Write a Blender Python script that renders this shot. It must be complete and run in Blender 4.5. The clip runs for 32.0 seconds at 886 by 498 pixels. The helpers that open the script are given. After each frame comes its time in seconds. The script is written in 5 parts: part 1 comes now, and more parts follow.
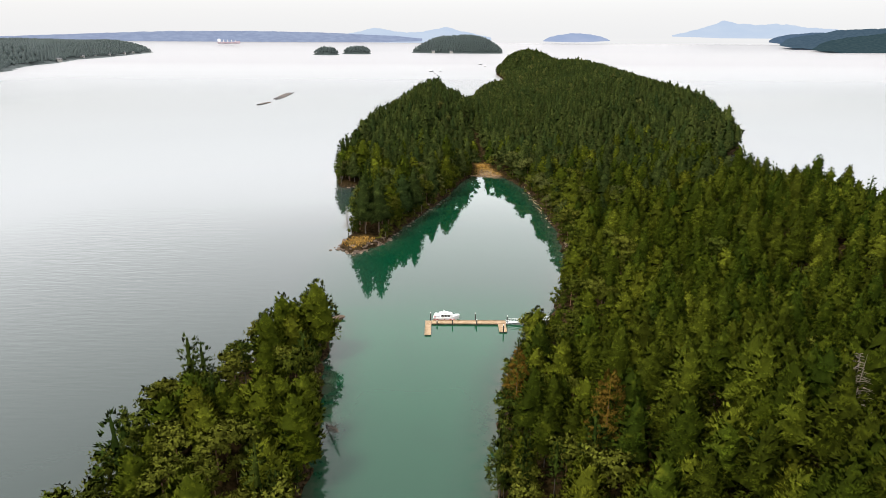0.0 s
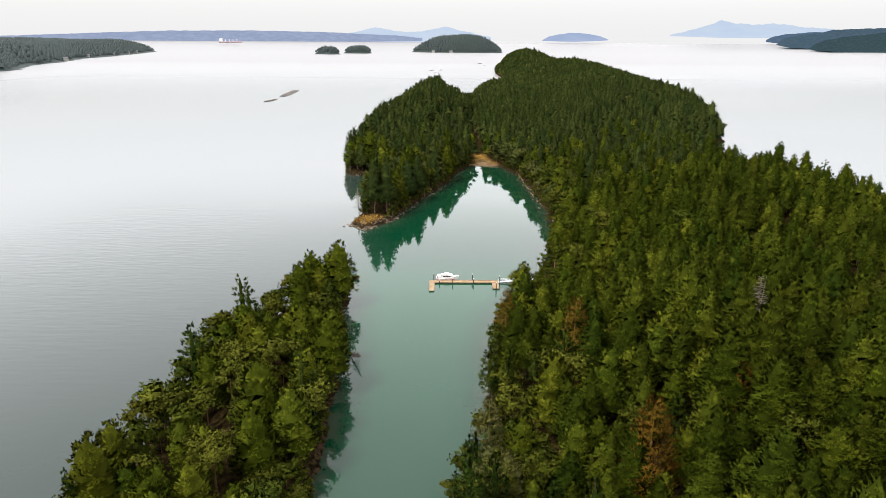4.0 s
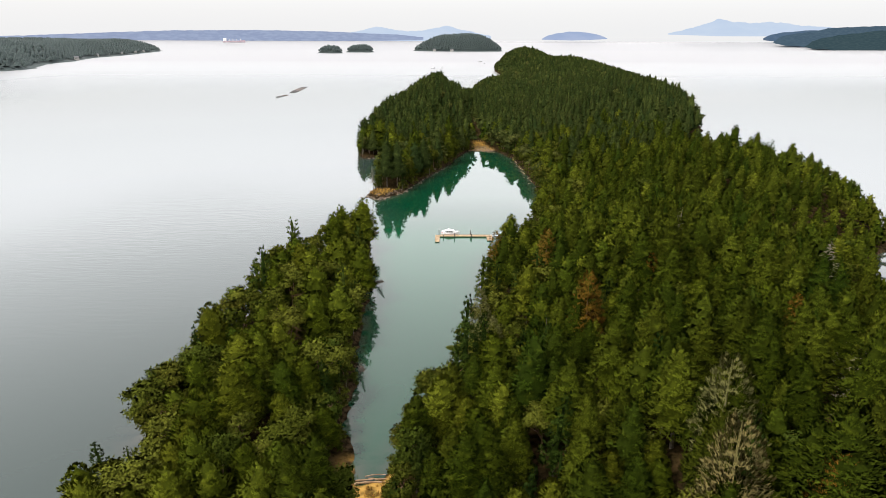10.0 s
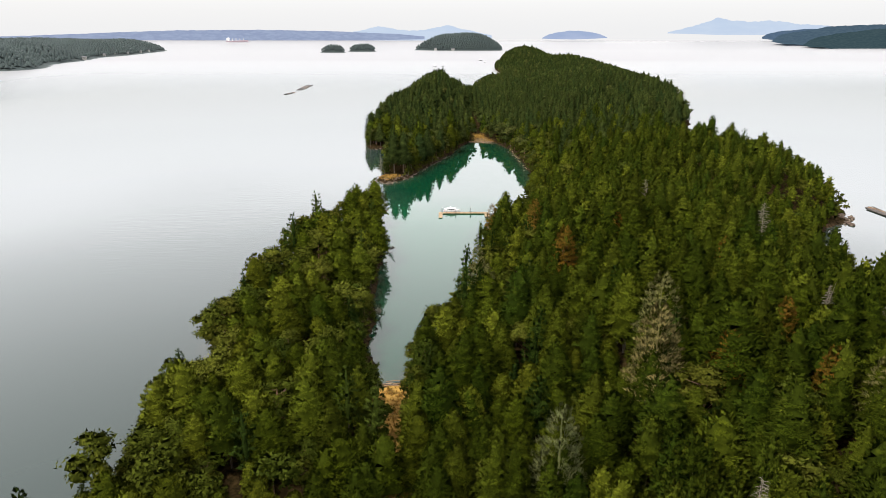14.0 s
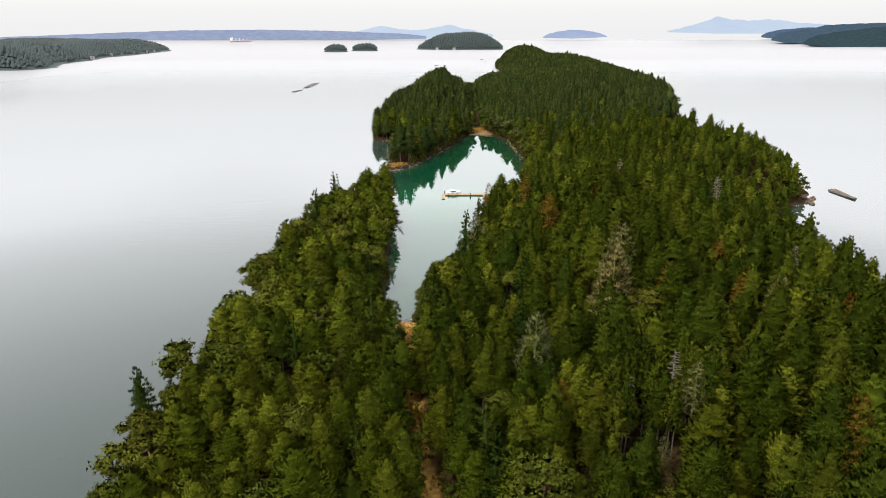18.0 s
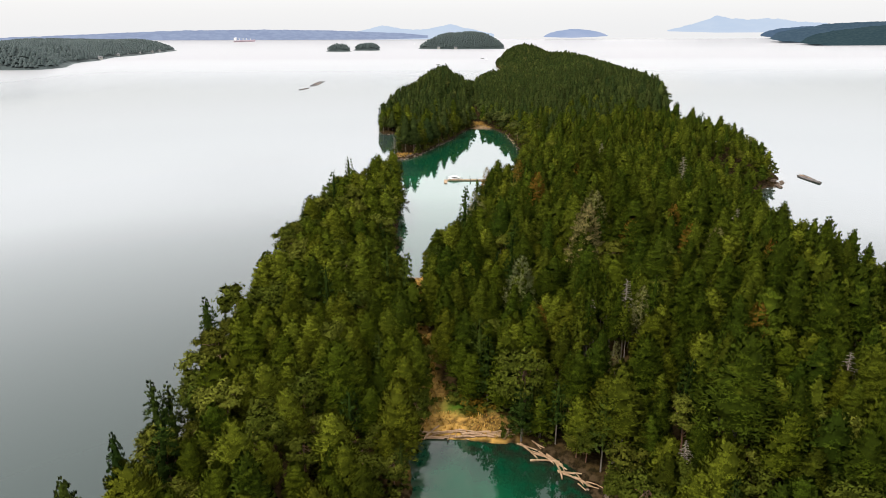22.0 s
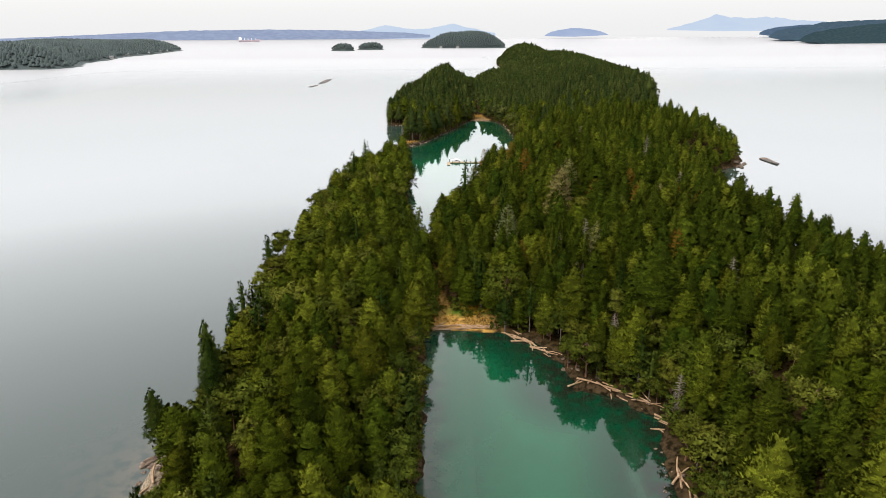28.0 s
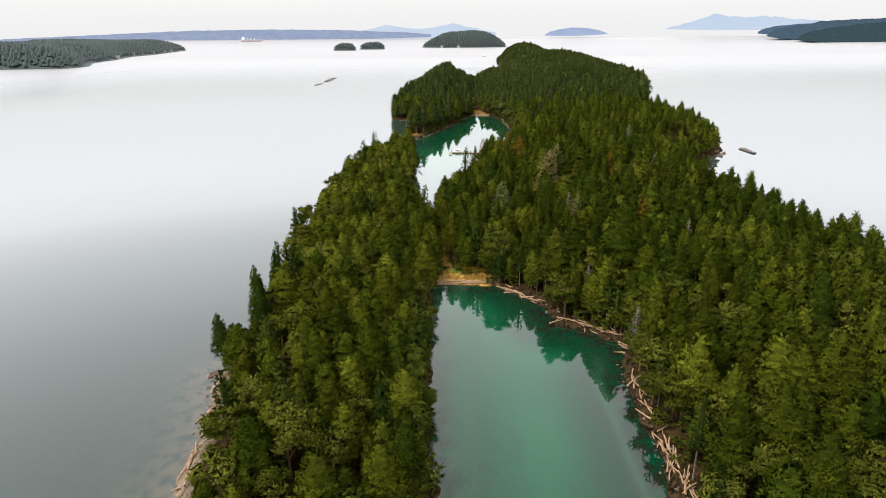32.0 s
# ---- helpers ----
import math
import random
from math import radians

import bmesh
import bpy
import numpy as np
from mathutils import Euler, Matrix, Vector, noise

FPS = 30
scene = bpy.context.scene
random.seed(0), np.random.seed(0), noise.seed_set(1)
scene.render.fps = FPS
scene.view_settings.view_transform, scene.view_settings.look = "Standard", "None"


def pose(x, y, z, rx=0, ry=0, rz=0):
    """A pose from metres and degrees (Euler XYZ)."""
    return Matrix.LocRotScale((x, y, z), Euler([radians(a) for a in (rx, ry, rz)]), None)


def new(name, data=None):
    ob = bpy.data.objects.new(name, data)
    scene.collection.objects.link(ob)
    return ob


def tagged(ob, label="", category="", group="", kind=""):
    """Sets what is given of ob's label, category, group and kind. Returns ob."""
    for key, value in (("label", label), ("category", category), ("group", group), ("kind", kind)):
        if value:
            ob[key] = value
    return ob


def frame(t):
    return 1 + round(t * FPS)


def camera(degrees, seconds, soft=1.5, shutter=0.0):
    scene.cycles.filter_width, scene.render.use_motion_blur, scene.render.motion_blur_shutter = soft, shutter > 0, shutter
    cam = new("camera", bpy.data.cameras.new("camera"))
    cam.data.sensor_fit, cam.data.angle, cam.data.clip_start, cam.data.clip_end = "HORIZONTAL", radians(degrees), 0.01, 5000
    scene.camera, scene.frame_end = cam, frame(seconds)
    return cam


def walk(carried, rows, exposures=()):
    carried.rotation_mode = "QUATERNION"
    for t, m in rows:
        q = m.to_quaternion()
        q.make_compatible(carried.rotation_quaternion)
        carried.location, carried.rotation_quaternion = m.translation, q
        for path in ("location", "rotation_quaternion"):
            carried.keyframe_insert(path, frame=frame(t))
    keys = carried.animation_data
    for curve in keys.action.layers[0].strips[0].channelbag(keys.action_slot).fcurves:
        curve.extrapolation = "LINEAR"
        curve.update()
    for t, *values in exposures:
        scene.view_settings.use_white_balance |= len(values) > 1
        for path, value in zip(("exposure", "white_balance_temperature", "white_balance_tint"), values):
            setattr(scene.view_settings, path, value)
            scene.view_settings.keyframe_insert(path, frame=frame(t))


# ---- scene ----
cam = camera(69.59, 32.0, soft=0.4)
PATH = [
    (0, pose(0.00, 0.00, 99.59, 0, 0, 0.000) @ pose(0, 0, 0, 71.399) @ pose(0, 0, 0, 0, 0, 0.319)),
    (2, pose(-0.32, -19.98, 99.76, 0, 0, -0.023) @ pose(0, 0, 0, 71.382) @ pose(0, 0, 0, 0, 0, 0.341)),
    (4, pose(-0.70, -40.34, 99.81, 0, 0, -0.025) @ pose(0, 0, 0, 71.360) @ pose(0, 0, 0, 0, 0, 0.332)),
    (6, pose(-1.11, -61.01, 99.77, 0, 0, -0.008) @ pose(0, 0, 0, 71.337) @ pose(0, 0, 0, 0, 0, 0.299)),
    (8, pose(-1.52, -81.94, 99.70, 0, 0, 0.025) @ pose(0, 0, 0, 71.312) @ pose(0, 0, 0, 0, 0, 0.250)),
    (10, pose(-1.91, -103.06, 99.63, 0, 0, 0.073) @ pose(0, 0, 0, 71.286) @ pose(0, 0, 0, 0, 0, 0.190)),
    (12, pose(-2.26, -124.33, 99.58, 0, 0, 0.132) @ pose(0, 0, 0, 71.260) @ pose(0, 0, 0, 0, 0, 0.123)),
    (14, pose(-2.56, -145.71, 99.56, 0, 0, 0.201) @ pose(0, 0, 0, 71.234) @ pose(0, 0, 0, 0, 0, 0.053)),
    (16, pose(-2.81, -167.16, 99.60, 0, 0, 0.277) @ pose(0, 0, 0, 71.209) @ pose(0, 0, 0, 0, 0, -0.016)),
    (18, pose(-3.00, -188.65, 99.70, 0, 0, 0.358) @ pose(0, 0, 0, 71.186) @ pose(0, 0, 0, 0, 0, -0.083)),
    (20, pose(-3.15, -210.15, 99.86, 0, 0, 0.441) @ pose(0, 0, 0, 71.163) @ pose(0, 0, 0, 0, 0, -0.146)),
    (22, pose(-3.27, -231.67, 100.06, 0, 0, 0.524) @ pose(0, 0, 0, 71.142) @ pose(0, 0, 0, 0, 0, -0.206)),
    (24, pose(-3.37, -253.18, 100.30, 0, 0, 0.604) @ pose(0, 0, 0, 71.123) @ pose(0, 0, 0, 0, 0, -0.261)),
    (26, pose(-3.48, -274.70, 100.55, 0, 0, 0.679) @ pose(0, 0, 0, 71.105) @ pose(0, 0, 0, 0, 0, -0.314)),
    (28, pose(-3.62, -296.21, 100.79, 0, 0, 0.746) @ pose(0, 0, 0, 71.087) @ pose(0, 0, 0, 0, 0, -0.367)),
    (30, pose(-3.83, -317.75, 100.97, 0, 0, 0.803) @ pose(0, 0, 0, 71.071) @ pose(0, 0, 0, 0, 0, -0.423)),
    (32, pose(-4.14, -339.32, 101.07, 0, 0, 0.847) @ pose(0, 0, 0, 71.054) @ pose(0, 0, 0, 0, 0, -0.486)),
]
walk(cam, PATH)

# ---------------------------------------------------------------- world, sun, exposure
world = bpy.data.worlds.new("overcast_sky")
scene.world = world
world.use_nodes = True
wn, wl = world.node_tree.nodes, world.node_tree.links
wn.clear()
SUN_EL, SUN_AZ = 58.0, 240.0
sky = wn.new("ShaderNodeTexSky")
sky.sky_type = "NISHITA"
sky.sun_disc = False
sky.sun_elevation, sky.sun_rotation = radians(SUN_EL), radians(SUN_AZ)
sky.dust_density = 4.0
wc = wn.new("ShaderNodeTexCoord")
wsep = wn.new("ShaderNodeSeparateXYZ")
cloud = wn.new("ShaderNodeValToRGB")          # the cloud deck: pale at the horizon, brighter overhead
cloud.color_ramp.elements[0].position, cloud.color_ramp.elements[0].color = 0.0, (0.175, 0.175, 0.1765, 1)
cloud.color_ramp.elements[1].position, cloud.color_ramp.elements[1].color = 1.0, (0.50, 0.50, 0.50, 1)
for at_z, grey in ((0.03, 0.176), (0.052, 0.180), (0.075, 0.215), (0.10, 0.265), (0.14, 0.345), (0.20, 0.50), (0.24, 0.58), (0.29, 0.53), (0.36, 0.525), (0.55, 0.435), (0.66, 0.40), (0.80, 0.44)):
    cloud.color_ramp.elements.new(at_z).color = (grey, grey * (0.995 if at_z < 0.1 else 0.982), grey, 1)
bg_cloud, bg_sky, badd = wn.new("ShaderNodeBackground"), wn.new("ShaderNodeBackground"), wn.new("ShaderNodeAddShader")
wout = wn.new("ShaderNodeOutputWorld")
bg_cloud.inputs["Strength"].default_value = 4.9
bg_sky.inputs["Strength"].default_value = 0.05
wl.new(wc.outputs["Generated"], wsep.inputs[0])
wl.new(wsep.outputs["Z"], cloud.inputs[0])
wl.new(cloud.outputs[0], bg_cloud.inputs["Color"])
wl.new(sky.outputs[0], bg_sky.inputs["Color"])
wl.new(bg_cloud.outputs[0], badd.inputs[0])
wl.new(bg_sky.outputs[0], badd.inputs[1])
wl.new(badd.outputs[0], wout.inputs[0])

sun = new("sun", bpy.data.lights.new("sun", "SUN"))
sun.data.energy, sun.data.angle, sun.data.color = 5.0, radians(12), (1.0, 0.95, 0.86)
sun.matrix_world = pose(0, 0, 300, 90 - SUN_EL, 0, 180 - SUN_AZ)
scene.view_settings.exposure = 0.0


# ---------------------------------------------------------------- materials
def node_mat(name):
    m = bpy.data.materials.new(name)
    m.use_nodes = True
    nt = m.node_tree
    return m, nt, nt.nodes["Principled BSDF"]


def mixed(nt, a, b, fac):
    mx = nt.nodes.new("ShaderNodeMix")
    mx.data_type = "RGBA"
    for sock, v in ((mx.inputs[0], fac), (mx.inputs[6], a), (mx.inputs[7], b)):
        if isinstance(v, bpy.types.NodeSocket):
            nt.links.new(v, sock)
        elif isinstance(v, (int, float)):
            sock.default_value = v
        else:
            sock.default_value = (*v, 1)
    return mx.outputs[2]


def ramp(nt, src, lo, hi, top=1.0):
    r = nt.nodes.new("ShaderNodeMapRange")
    r.interpolation_type = "SMOOTHSTEP"
    r.inputs[1].default_value, r.inputs[2].default_value, r.inputs[4].default_value = lo, hi, top
    nt.links.new(src, r.inputs[0])
    return r.outputs[0]


def noise_tex(nt, scale, detail=4.0, stretch=None, rough=0.55):
    tc = nt.nodes.new("ShaderNodeTexCoord")
    src = tc.outputs["Object"]
    if stretch:
        mp = nt.nodes.new("ShaderNodeMapping")
        mp.inputs["Scale"].default_value = stretch
        nt.links.new(src, mp.inputs[0])
        src = mp.outputs[0]
    n = nt.nodes.new("ShaderNodeTexNoise")
    n.inputs["Scale"].default_value, n.inputs["Detail"].default_value = scale, detail
    n.inputs["Roughness"].default_value = rough
    nt.links.new(src, n.inputs["Vector"])
    return n.outputs[0]


def attr(nt, name):
    a = nt.nodes.new("ShaderNodeAttribute")
    a.attribute_name = name
    return a.outputs["Fac"]


def bumped(nt, bsdf, height, strength, distance):
    b = nt.nodes.new("ShaderNodeBump")
    b.inputs["Strength"].default_value, b.inputs["Distance"].default_value = strength, distance
    nt.links.new(height, b.inputs["Height"])
    nt.links.new(b.outputs[0], bsdf.inputs["Normal"])


def surface(name, a, b, scale=1.0, rough=0.7, bump=0.3, dist=0.02, fine=None, metal=0.0):
    """Two colours mottled at two scales, with fine relief."""
    m, nt, p = node_mat(name)
    big = ramp(nt, noise_tex(nt, scale), 0.35, 0.65)
    small = noise_tex(nt, scale * 9 if fine is None else fine, 6)
    c = mixed(nt, a, b, big)
    mul = nt.nodes.new("ShaderNodeMix")
    mul.data_type, mul.blend_type = "RGBA", "MULTIPLY"
    mul.inputs[0].default_value = 0.5
    nt.links.new(c, mul.inputs[6])
    nt.links.new(small, mul.inputs[7])
    nt.links.new(mixed(nt, mul.outputs[2], c, 0.4), p.inputs["Base Color"])
    p.inputs["Roughness"].default_value, p.inputs["Metallic"].default_value = rough, metal
    p.inputs["Specular IOR Level"].default_value = 0.15 if rough > 0.6 else 0.5
    bumped(nt, p, small, bump, dist)
    return m


def foliage(name, dark, mid, light, joined=False, rough=0.85):
    """Leaf or needle mass: tone by tree, by spray and by fine grain within, inner shade put in as dark, with deep
    relief.
    """
    m, nt, p = node_mat(name)
    if joined:
        tree = attr(nt, "tint")
    else:
        tree = nt.nodes.new("ShaderNodeObjectInfo").outputs["Random"]
    piece = attr(nt, "bough")
    c = mixed(nt, mid, light, ramp(nt, tree, 0.30, 1.0))
    hue = nt.nodes.new("ShaderNodeMath")
    hue.operation = "MULTIPLY"
    hue.inputs[1].default_value = 17.3
    nt.links.new(tree, hue.inputs[0])
    part_of = nt.nodes.new("ShaderNodeMath")
    part_of.operation = "FRACT"
    nt.links.new(hue.outputs[0], part_of.inputs[0])
    c = mixed(nt, c, [v * k for v, k in zip(mid, (1.35, 1.08, 1.2))], ramp(nt, part_of.outputs[0], 0.66, 1.15))
    c = mixed(nt, c, [v * k for v, k in zip(mid, (0.78, 0.98, 1.2))], ramp(nt, part_of.outputs[0], 0.30, -0.05, 0.8))
    # the dark colour also paints shade inside crowns and between sprays
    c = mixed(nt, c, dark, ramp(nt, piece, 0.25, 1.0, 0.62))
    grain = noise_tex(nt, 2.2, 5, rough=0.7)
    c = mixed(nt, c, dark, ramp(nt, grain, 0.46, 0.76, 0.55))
    c = mixed(nt, c, light, ramp(nt, noise_tex(nt, 0.35, 2), 0.55, 0.85))
    nt.links.new(c, p.inputs["Base Color"])
    p.inputs["Roughness"].default_value = rough
    p.inputs["Specular IOR Level"].default_value = 0.1
    p.inputs["IOR"].default_value = 1.08
    bumped(nt, p, grain, 0.7, 0.3)
    return m


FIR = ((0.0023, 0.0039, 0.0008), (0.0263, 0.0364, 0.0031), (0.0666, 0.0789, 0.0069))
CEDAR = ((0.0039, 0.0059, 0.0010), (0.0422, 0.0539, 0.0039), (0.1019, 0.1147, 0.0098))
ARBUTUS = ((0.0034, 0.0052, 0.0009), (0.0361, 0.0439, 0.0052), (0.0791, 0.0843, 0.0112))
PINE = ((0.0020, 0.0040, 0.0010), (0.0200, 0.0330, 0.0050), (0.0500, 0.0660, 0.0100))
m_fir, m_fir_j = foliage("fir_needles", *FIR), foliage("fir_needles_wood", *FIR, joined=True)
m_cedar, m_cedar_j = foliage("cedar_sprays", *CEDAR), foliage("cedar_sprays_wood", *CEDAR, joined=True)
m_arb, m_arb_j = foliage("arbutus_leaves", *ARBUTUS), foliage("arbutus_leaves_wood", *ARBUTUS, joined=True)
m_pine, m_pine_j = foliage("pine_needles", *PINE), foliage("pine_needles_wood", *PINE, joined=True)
m_bronze = foliage("browning_needles", (0.030, 0.016, 0.003), (0.100, 0.056, 0.008), (0.14, 0.078, 0.012))
m_pale = foliage("lichen_pale_needles", (0.026, 0.027, 0.008), (0.105, 0.100, 0.034), (0.15, 0.140, 0.05))
m_bark = surface("fir_bark", (0.075, 0.060, 0.048), (0.14, 0.115, 0.095), 1.5, 0.9, 0.6, 0.04)
m_bark_red = surface("arbutus_bark", (0.10, 0.04, 0.02), (0.16, 0.08, 0.045), 1.2, 0.6, 0.3, 0.02)
m_dead = surface("bleached_dead_wood", (0.115, 0.095, 0.074), (0.19, 0.160, 0.125), 1.5, 0.85, 0.4, 0.02)
m_drift = surface("driftwood", (0.19, 0.115, 0.062), (0.32, 0.215, 0.135), 0.7, 0.85, 0.4, 0.02)
m_rock = surface("shore_rock", (0.060, 0.042, 0.031), (0.17, 0.125, 0.092), 0.5, 0.85, 0.7, 0.08)
m_grass = foliage("dry_shore_grass", (0.07, 0.040, 0.010), (0.19, 0.115, 0.028), (0.26, 0.165, 0.045))
m_deck = surface("dock_planks", (0.24, 0.165, 0.095), (0.33, 0.24, 0.155), 0.8, 0.8, 0.3, 0.01)
m_dockdark = surface("wet_timber", (0.035, 0.028, 0.022), (0.07, 0.055, 0.045), 1.0, 0.6, 0.3, 0.01)
m_pile = surface("pile_timber", (0.03, 0.028, 0.027), (0.06, 0.055, 0.05), 1.0, 0.7, 0.3, 0.02)
m_galv = surface("galvanised_metal", (0.55, 0.56, 0.57), (0.68, 0.69, 0.70), 1.0, 0.45, 0.1, 0.005, metal=0.6)
m_white = surface("white_gelcoat", (0.62, 0.62, 0.615), (0.70, 0.70, 0.69), 0.4, 0.3, 0.05, 0.003)
m_red = surface("dark_red_paint", (0.20, 0.02, 0.02), (0.26, 0.035, 0.03), 0.6, 0.5, 0.1, 0.005)
m_glass = surface("dark_window_glass", (0.012, 0.014, 0.017), (0.02, 0.022, 0.025), 0.5, 0.08, 0.02, 0.001)


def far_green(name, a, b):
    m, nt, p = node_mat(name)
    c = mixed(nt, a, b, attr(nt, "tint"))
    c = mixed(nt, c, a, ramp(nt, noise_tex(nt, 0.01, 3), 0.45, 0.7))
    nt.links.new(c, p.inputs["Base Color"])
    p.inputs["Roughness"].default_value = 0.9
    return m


# the greens are blued, with haze put into the base colour
m_far = far_green("hazed_coast_wood", (0.013, 0.023, 0.022), (0.019, 0.032, 0.029))


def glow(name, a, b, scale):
    """Distant ridges that glow by themselves, with the air's haze put into the colour."""
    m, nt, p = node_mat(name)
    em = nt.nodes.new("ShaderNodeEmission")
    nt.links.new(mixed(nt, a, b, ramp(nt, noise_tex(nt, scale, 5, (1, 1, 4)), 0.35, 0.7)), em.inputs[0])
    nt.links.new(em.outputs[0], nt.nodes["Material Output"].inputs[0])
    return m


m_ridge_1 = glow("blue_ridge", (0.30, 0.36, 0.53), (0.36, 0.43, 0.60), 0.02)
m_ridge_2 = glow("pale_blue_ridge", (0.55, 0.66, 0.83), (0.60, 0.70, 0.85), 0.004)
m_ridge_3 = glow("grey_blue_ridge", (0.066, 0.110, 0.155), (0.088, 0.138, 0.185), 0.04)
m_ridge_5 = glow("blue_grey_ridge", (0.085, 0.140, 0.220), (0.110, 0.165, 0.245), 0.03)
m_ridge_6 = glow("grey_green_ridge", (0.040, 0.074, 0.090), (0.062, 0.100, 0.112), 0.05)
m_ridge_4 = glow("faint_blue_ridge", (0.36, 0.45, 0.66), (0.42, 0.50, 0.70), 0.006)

# water: body colour by depth and place, tree reflections and haze put in, mirror-like gloss, faint ripples
m_water, nt, p = node_mat("sea_water")
deep_open, deep_cove, shallow = (0.017, 0.027, 0.023), (0.0010, 0.022, 0.0095), (0.055, 0.050, 0.038)
c = mixed(nt, deep_open, deep_cove, attr(nt, "cove"))
# teal kept off the shores: dark tree reflections put into the body colour
lit = nt.nodes.new("ShaderNodeMath")
lit.operation = "MULTIPLY"
nt.links.new(attr(nt, "mid"), lit.inputs[0])
nt.links.new(ramp(nt, noise_tex(nt, 0.03, 3), -0.25, 0.60), lit.inputs[1])
c = mixed(nt, c, (0.003, 0.046, 0.0195), lit.outputs[0])
shal = nt.nodes.new("ShaderNodeMath")
shal.operation = "MULTIPLY"
nt.links.new(attr(nt, "shallow"), shal.inputs[0])
nt.links.new(ramp(nt, noise_tex(nt, 0.25, 4), 0.3, 0.6), shal.inputs[1])
c = mixed(nt, c, mixed(nt, shallow, (0.007, 0.008, 0.005), attr(nt, "weed")), shal.outputs[0])
c = mixed(nt, c, (0.013, 0.036, 0.023), attr(nt, "sand"))
c = mixed(nt, c, (0.022, 0.060, 0.036), attr(nt, "streak"))
# far out, sky reflection and haze are put into a pale base colour
c = mixed(nt, c, (0.185, 0.185, 0.19), ramp(nt, attr(nt, "ruffle_haze"), 0.1, 1.0))
nt.links.new(c, p.inputs["Base Color"])
rg = nt.nodes.new("ShaderNodeMapRange")
rg.inputs[3].default_value, rg.inputs[4].default_value = 0.025, 0.5
nt.links.new(attr(nt, "ruffle_haze"), rg.inputs[0])
nt.links.new(rg.outputs[0], p.inputs["Roughness"])
sp = nt.nodes.new("ShaderNodeMapRange")
sp.inputs[3].default_value, sp.inputs[4].default_value = 0.5, 0.22
nt.links.new(attr(nt, "ruffle_haze"), sp.inputs[0])
nt.links.new(sp.outputs[0], p.inputs["Specular IOR Level"])
p.inputs["IOR"].default_value = 1.38
swell = noise_tex(nt, 0.45, 4, (0.22, 1.0, 1.0))
patch = ramp(nt, noise_tex(nt, 0.006, 2), 0.40, 1.10)
mm = nt.nodes.new("ShaderNodeMath")
mm.operation = "MULTIPLY"
nt.links.new(swell, mm.inputs[0])
rp = nt.nodes.new("ShaderNodeMath")
rp.operation = "ADD"
nt.links.new(patch, rp.inputs[0])
nt.links.new(attr(nt, "ripple"), rp.inputs[1])
nt.links.new(rp.outputs[0], mm.inputs[1])
bumped(nt, p, mm.outputs[0], 0.35, 0.08)

# forest floor, clearing grass, rocky bank by place
m_ground, nt, p = node_mat("island_ground")
floor_c = mixed(nt, (0.009, 0.007, 0.003), (0.034, 0.022, 0.009), ramp(nt, noise_tex(nt, 0.6, 5), 0.35, 0.65))
# wet rock, with shade under the shore trees put into its dark colour
shaded_rock_c = mixed(nt, (0.005, 0.004, 0.002), (0.036, 0.024, 0.013), ramp(nt, noise_tex(nt, 0.7, 6), 0.38, 0.62))
grass_c = mixed(nt, (0.060, 0.034, 0.010), (0.30, 0.175, 0.045), ramp(nt, noise_tex(nt, 0.35, 6), 0.3, 0.6))
c = mixed(nt, floor_c, grass_c, attr(nt, "grass"))
c = mixed(nt, c, (0.030, 0.062, 0.006), attr(nt, "lawn"))
c = mixed(nt, c, shaded_rock_c, attr(nt, "bank"))
pebble_c = mixed(nt, (0.065, 0.050, 0.035), (0.20, 0.16, 0.115), ramp(nt, noise_tex(nt, 2.4, 7), 0.35, 0.65))
c = mixed(nt, c, pebble_c, attr(nt, "pebble"))
nt.links.new(c, p.inputs["Base Color"])
p.inputs["Roughness"].default_value = 0.92
p.inputs["Specular IOR Level"].default_value = 0.05
p.inputs["IOR"].default_value = 1.08
bumped(nt, p, noise_tex(nt, 1.3, 8), 0.9, 0.35)


# ---------------------------------------------------------------- mesh helpers
def mesh_of(name, verts, tris, mat, tint=None, smooth=False, normals=None):
    me = bpy.data.meshes.new(name)
    verts, tris = np.asarray(verts, np.float32), np.asarray(tris, np.int32)
    k = tris.shape[1]
    me.vertices.add(len(verts))
    me.vertices.foreach_set("co", verts.ravel())
    me.loops.add(tris.size)
    me.loops.foreach_set("vertex_index", tris.ravel())
    me.polygons.add(len(tris))
    me.polygons.foreach_set("loop_start", np.arange(0, tris.size, k, dtype=np.int32))
    me.materials.append(mat)
    if smooth:
        me.polygons.foreach_set("use_smooth", np.ones(len(tris), bool))
    if tint is not None:
        for key, vals in tint.items():
            me.attributes.new(key, "FLOAT", "POINT").data.foreach_set("value", np.asarray(vals, np.float32))
    me.update(calc_edges=True)
    if normals is not None:     # soft shading of a leaf mass, as one rounded form
        me.polygons.foreach_set("use_smooth", np.ones(len(tris), bool))
        me.attributes.new("custom_normal", "FLOAT_VECTOR", "POINT").data.foreach_set("vector", np.asarray(normals, np.float32).ravel())
    return me


def part(name, bm, mat, parent, label=""):
    """Links a bmesh (or a mesh) as one mesh object under a thing or a part."""
    if isinstance(bm, bpy.types.Mesh):
        me = bm
    else:
        me = bpy.data.meshes.new(name)
        bm.to_mesh(me)
        bm.free()
        me.materials.append(mat)
    ob = new(name, me)
    ob.parent = parent
    return tagged(ob, label)


def thing(name, at, label, category, group="", kind=""):
    ob = new(name)
    ob.matrix_world = at
    return tagged(ob, label, category, group, kind)


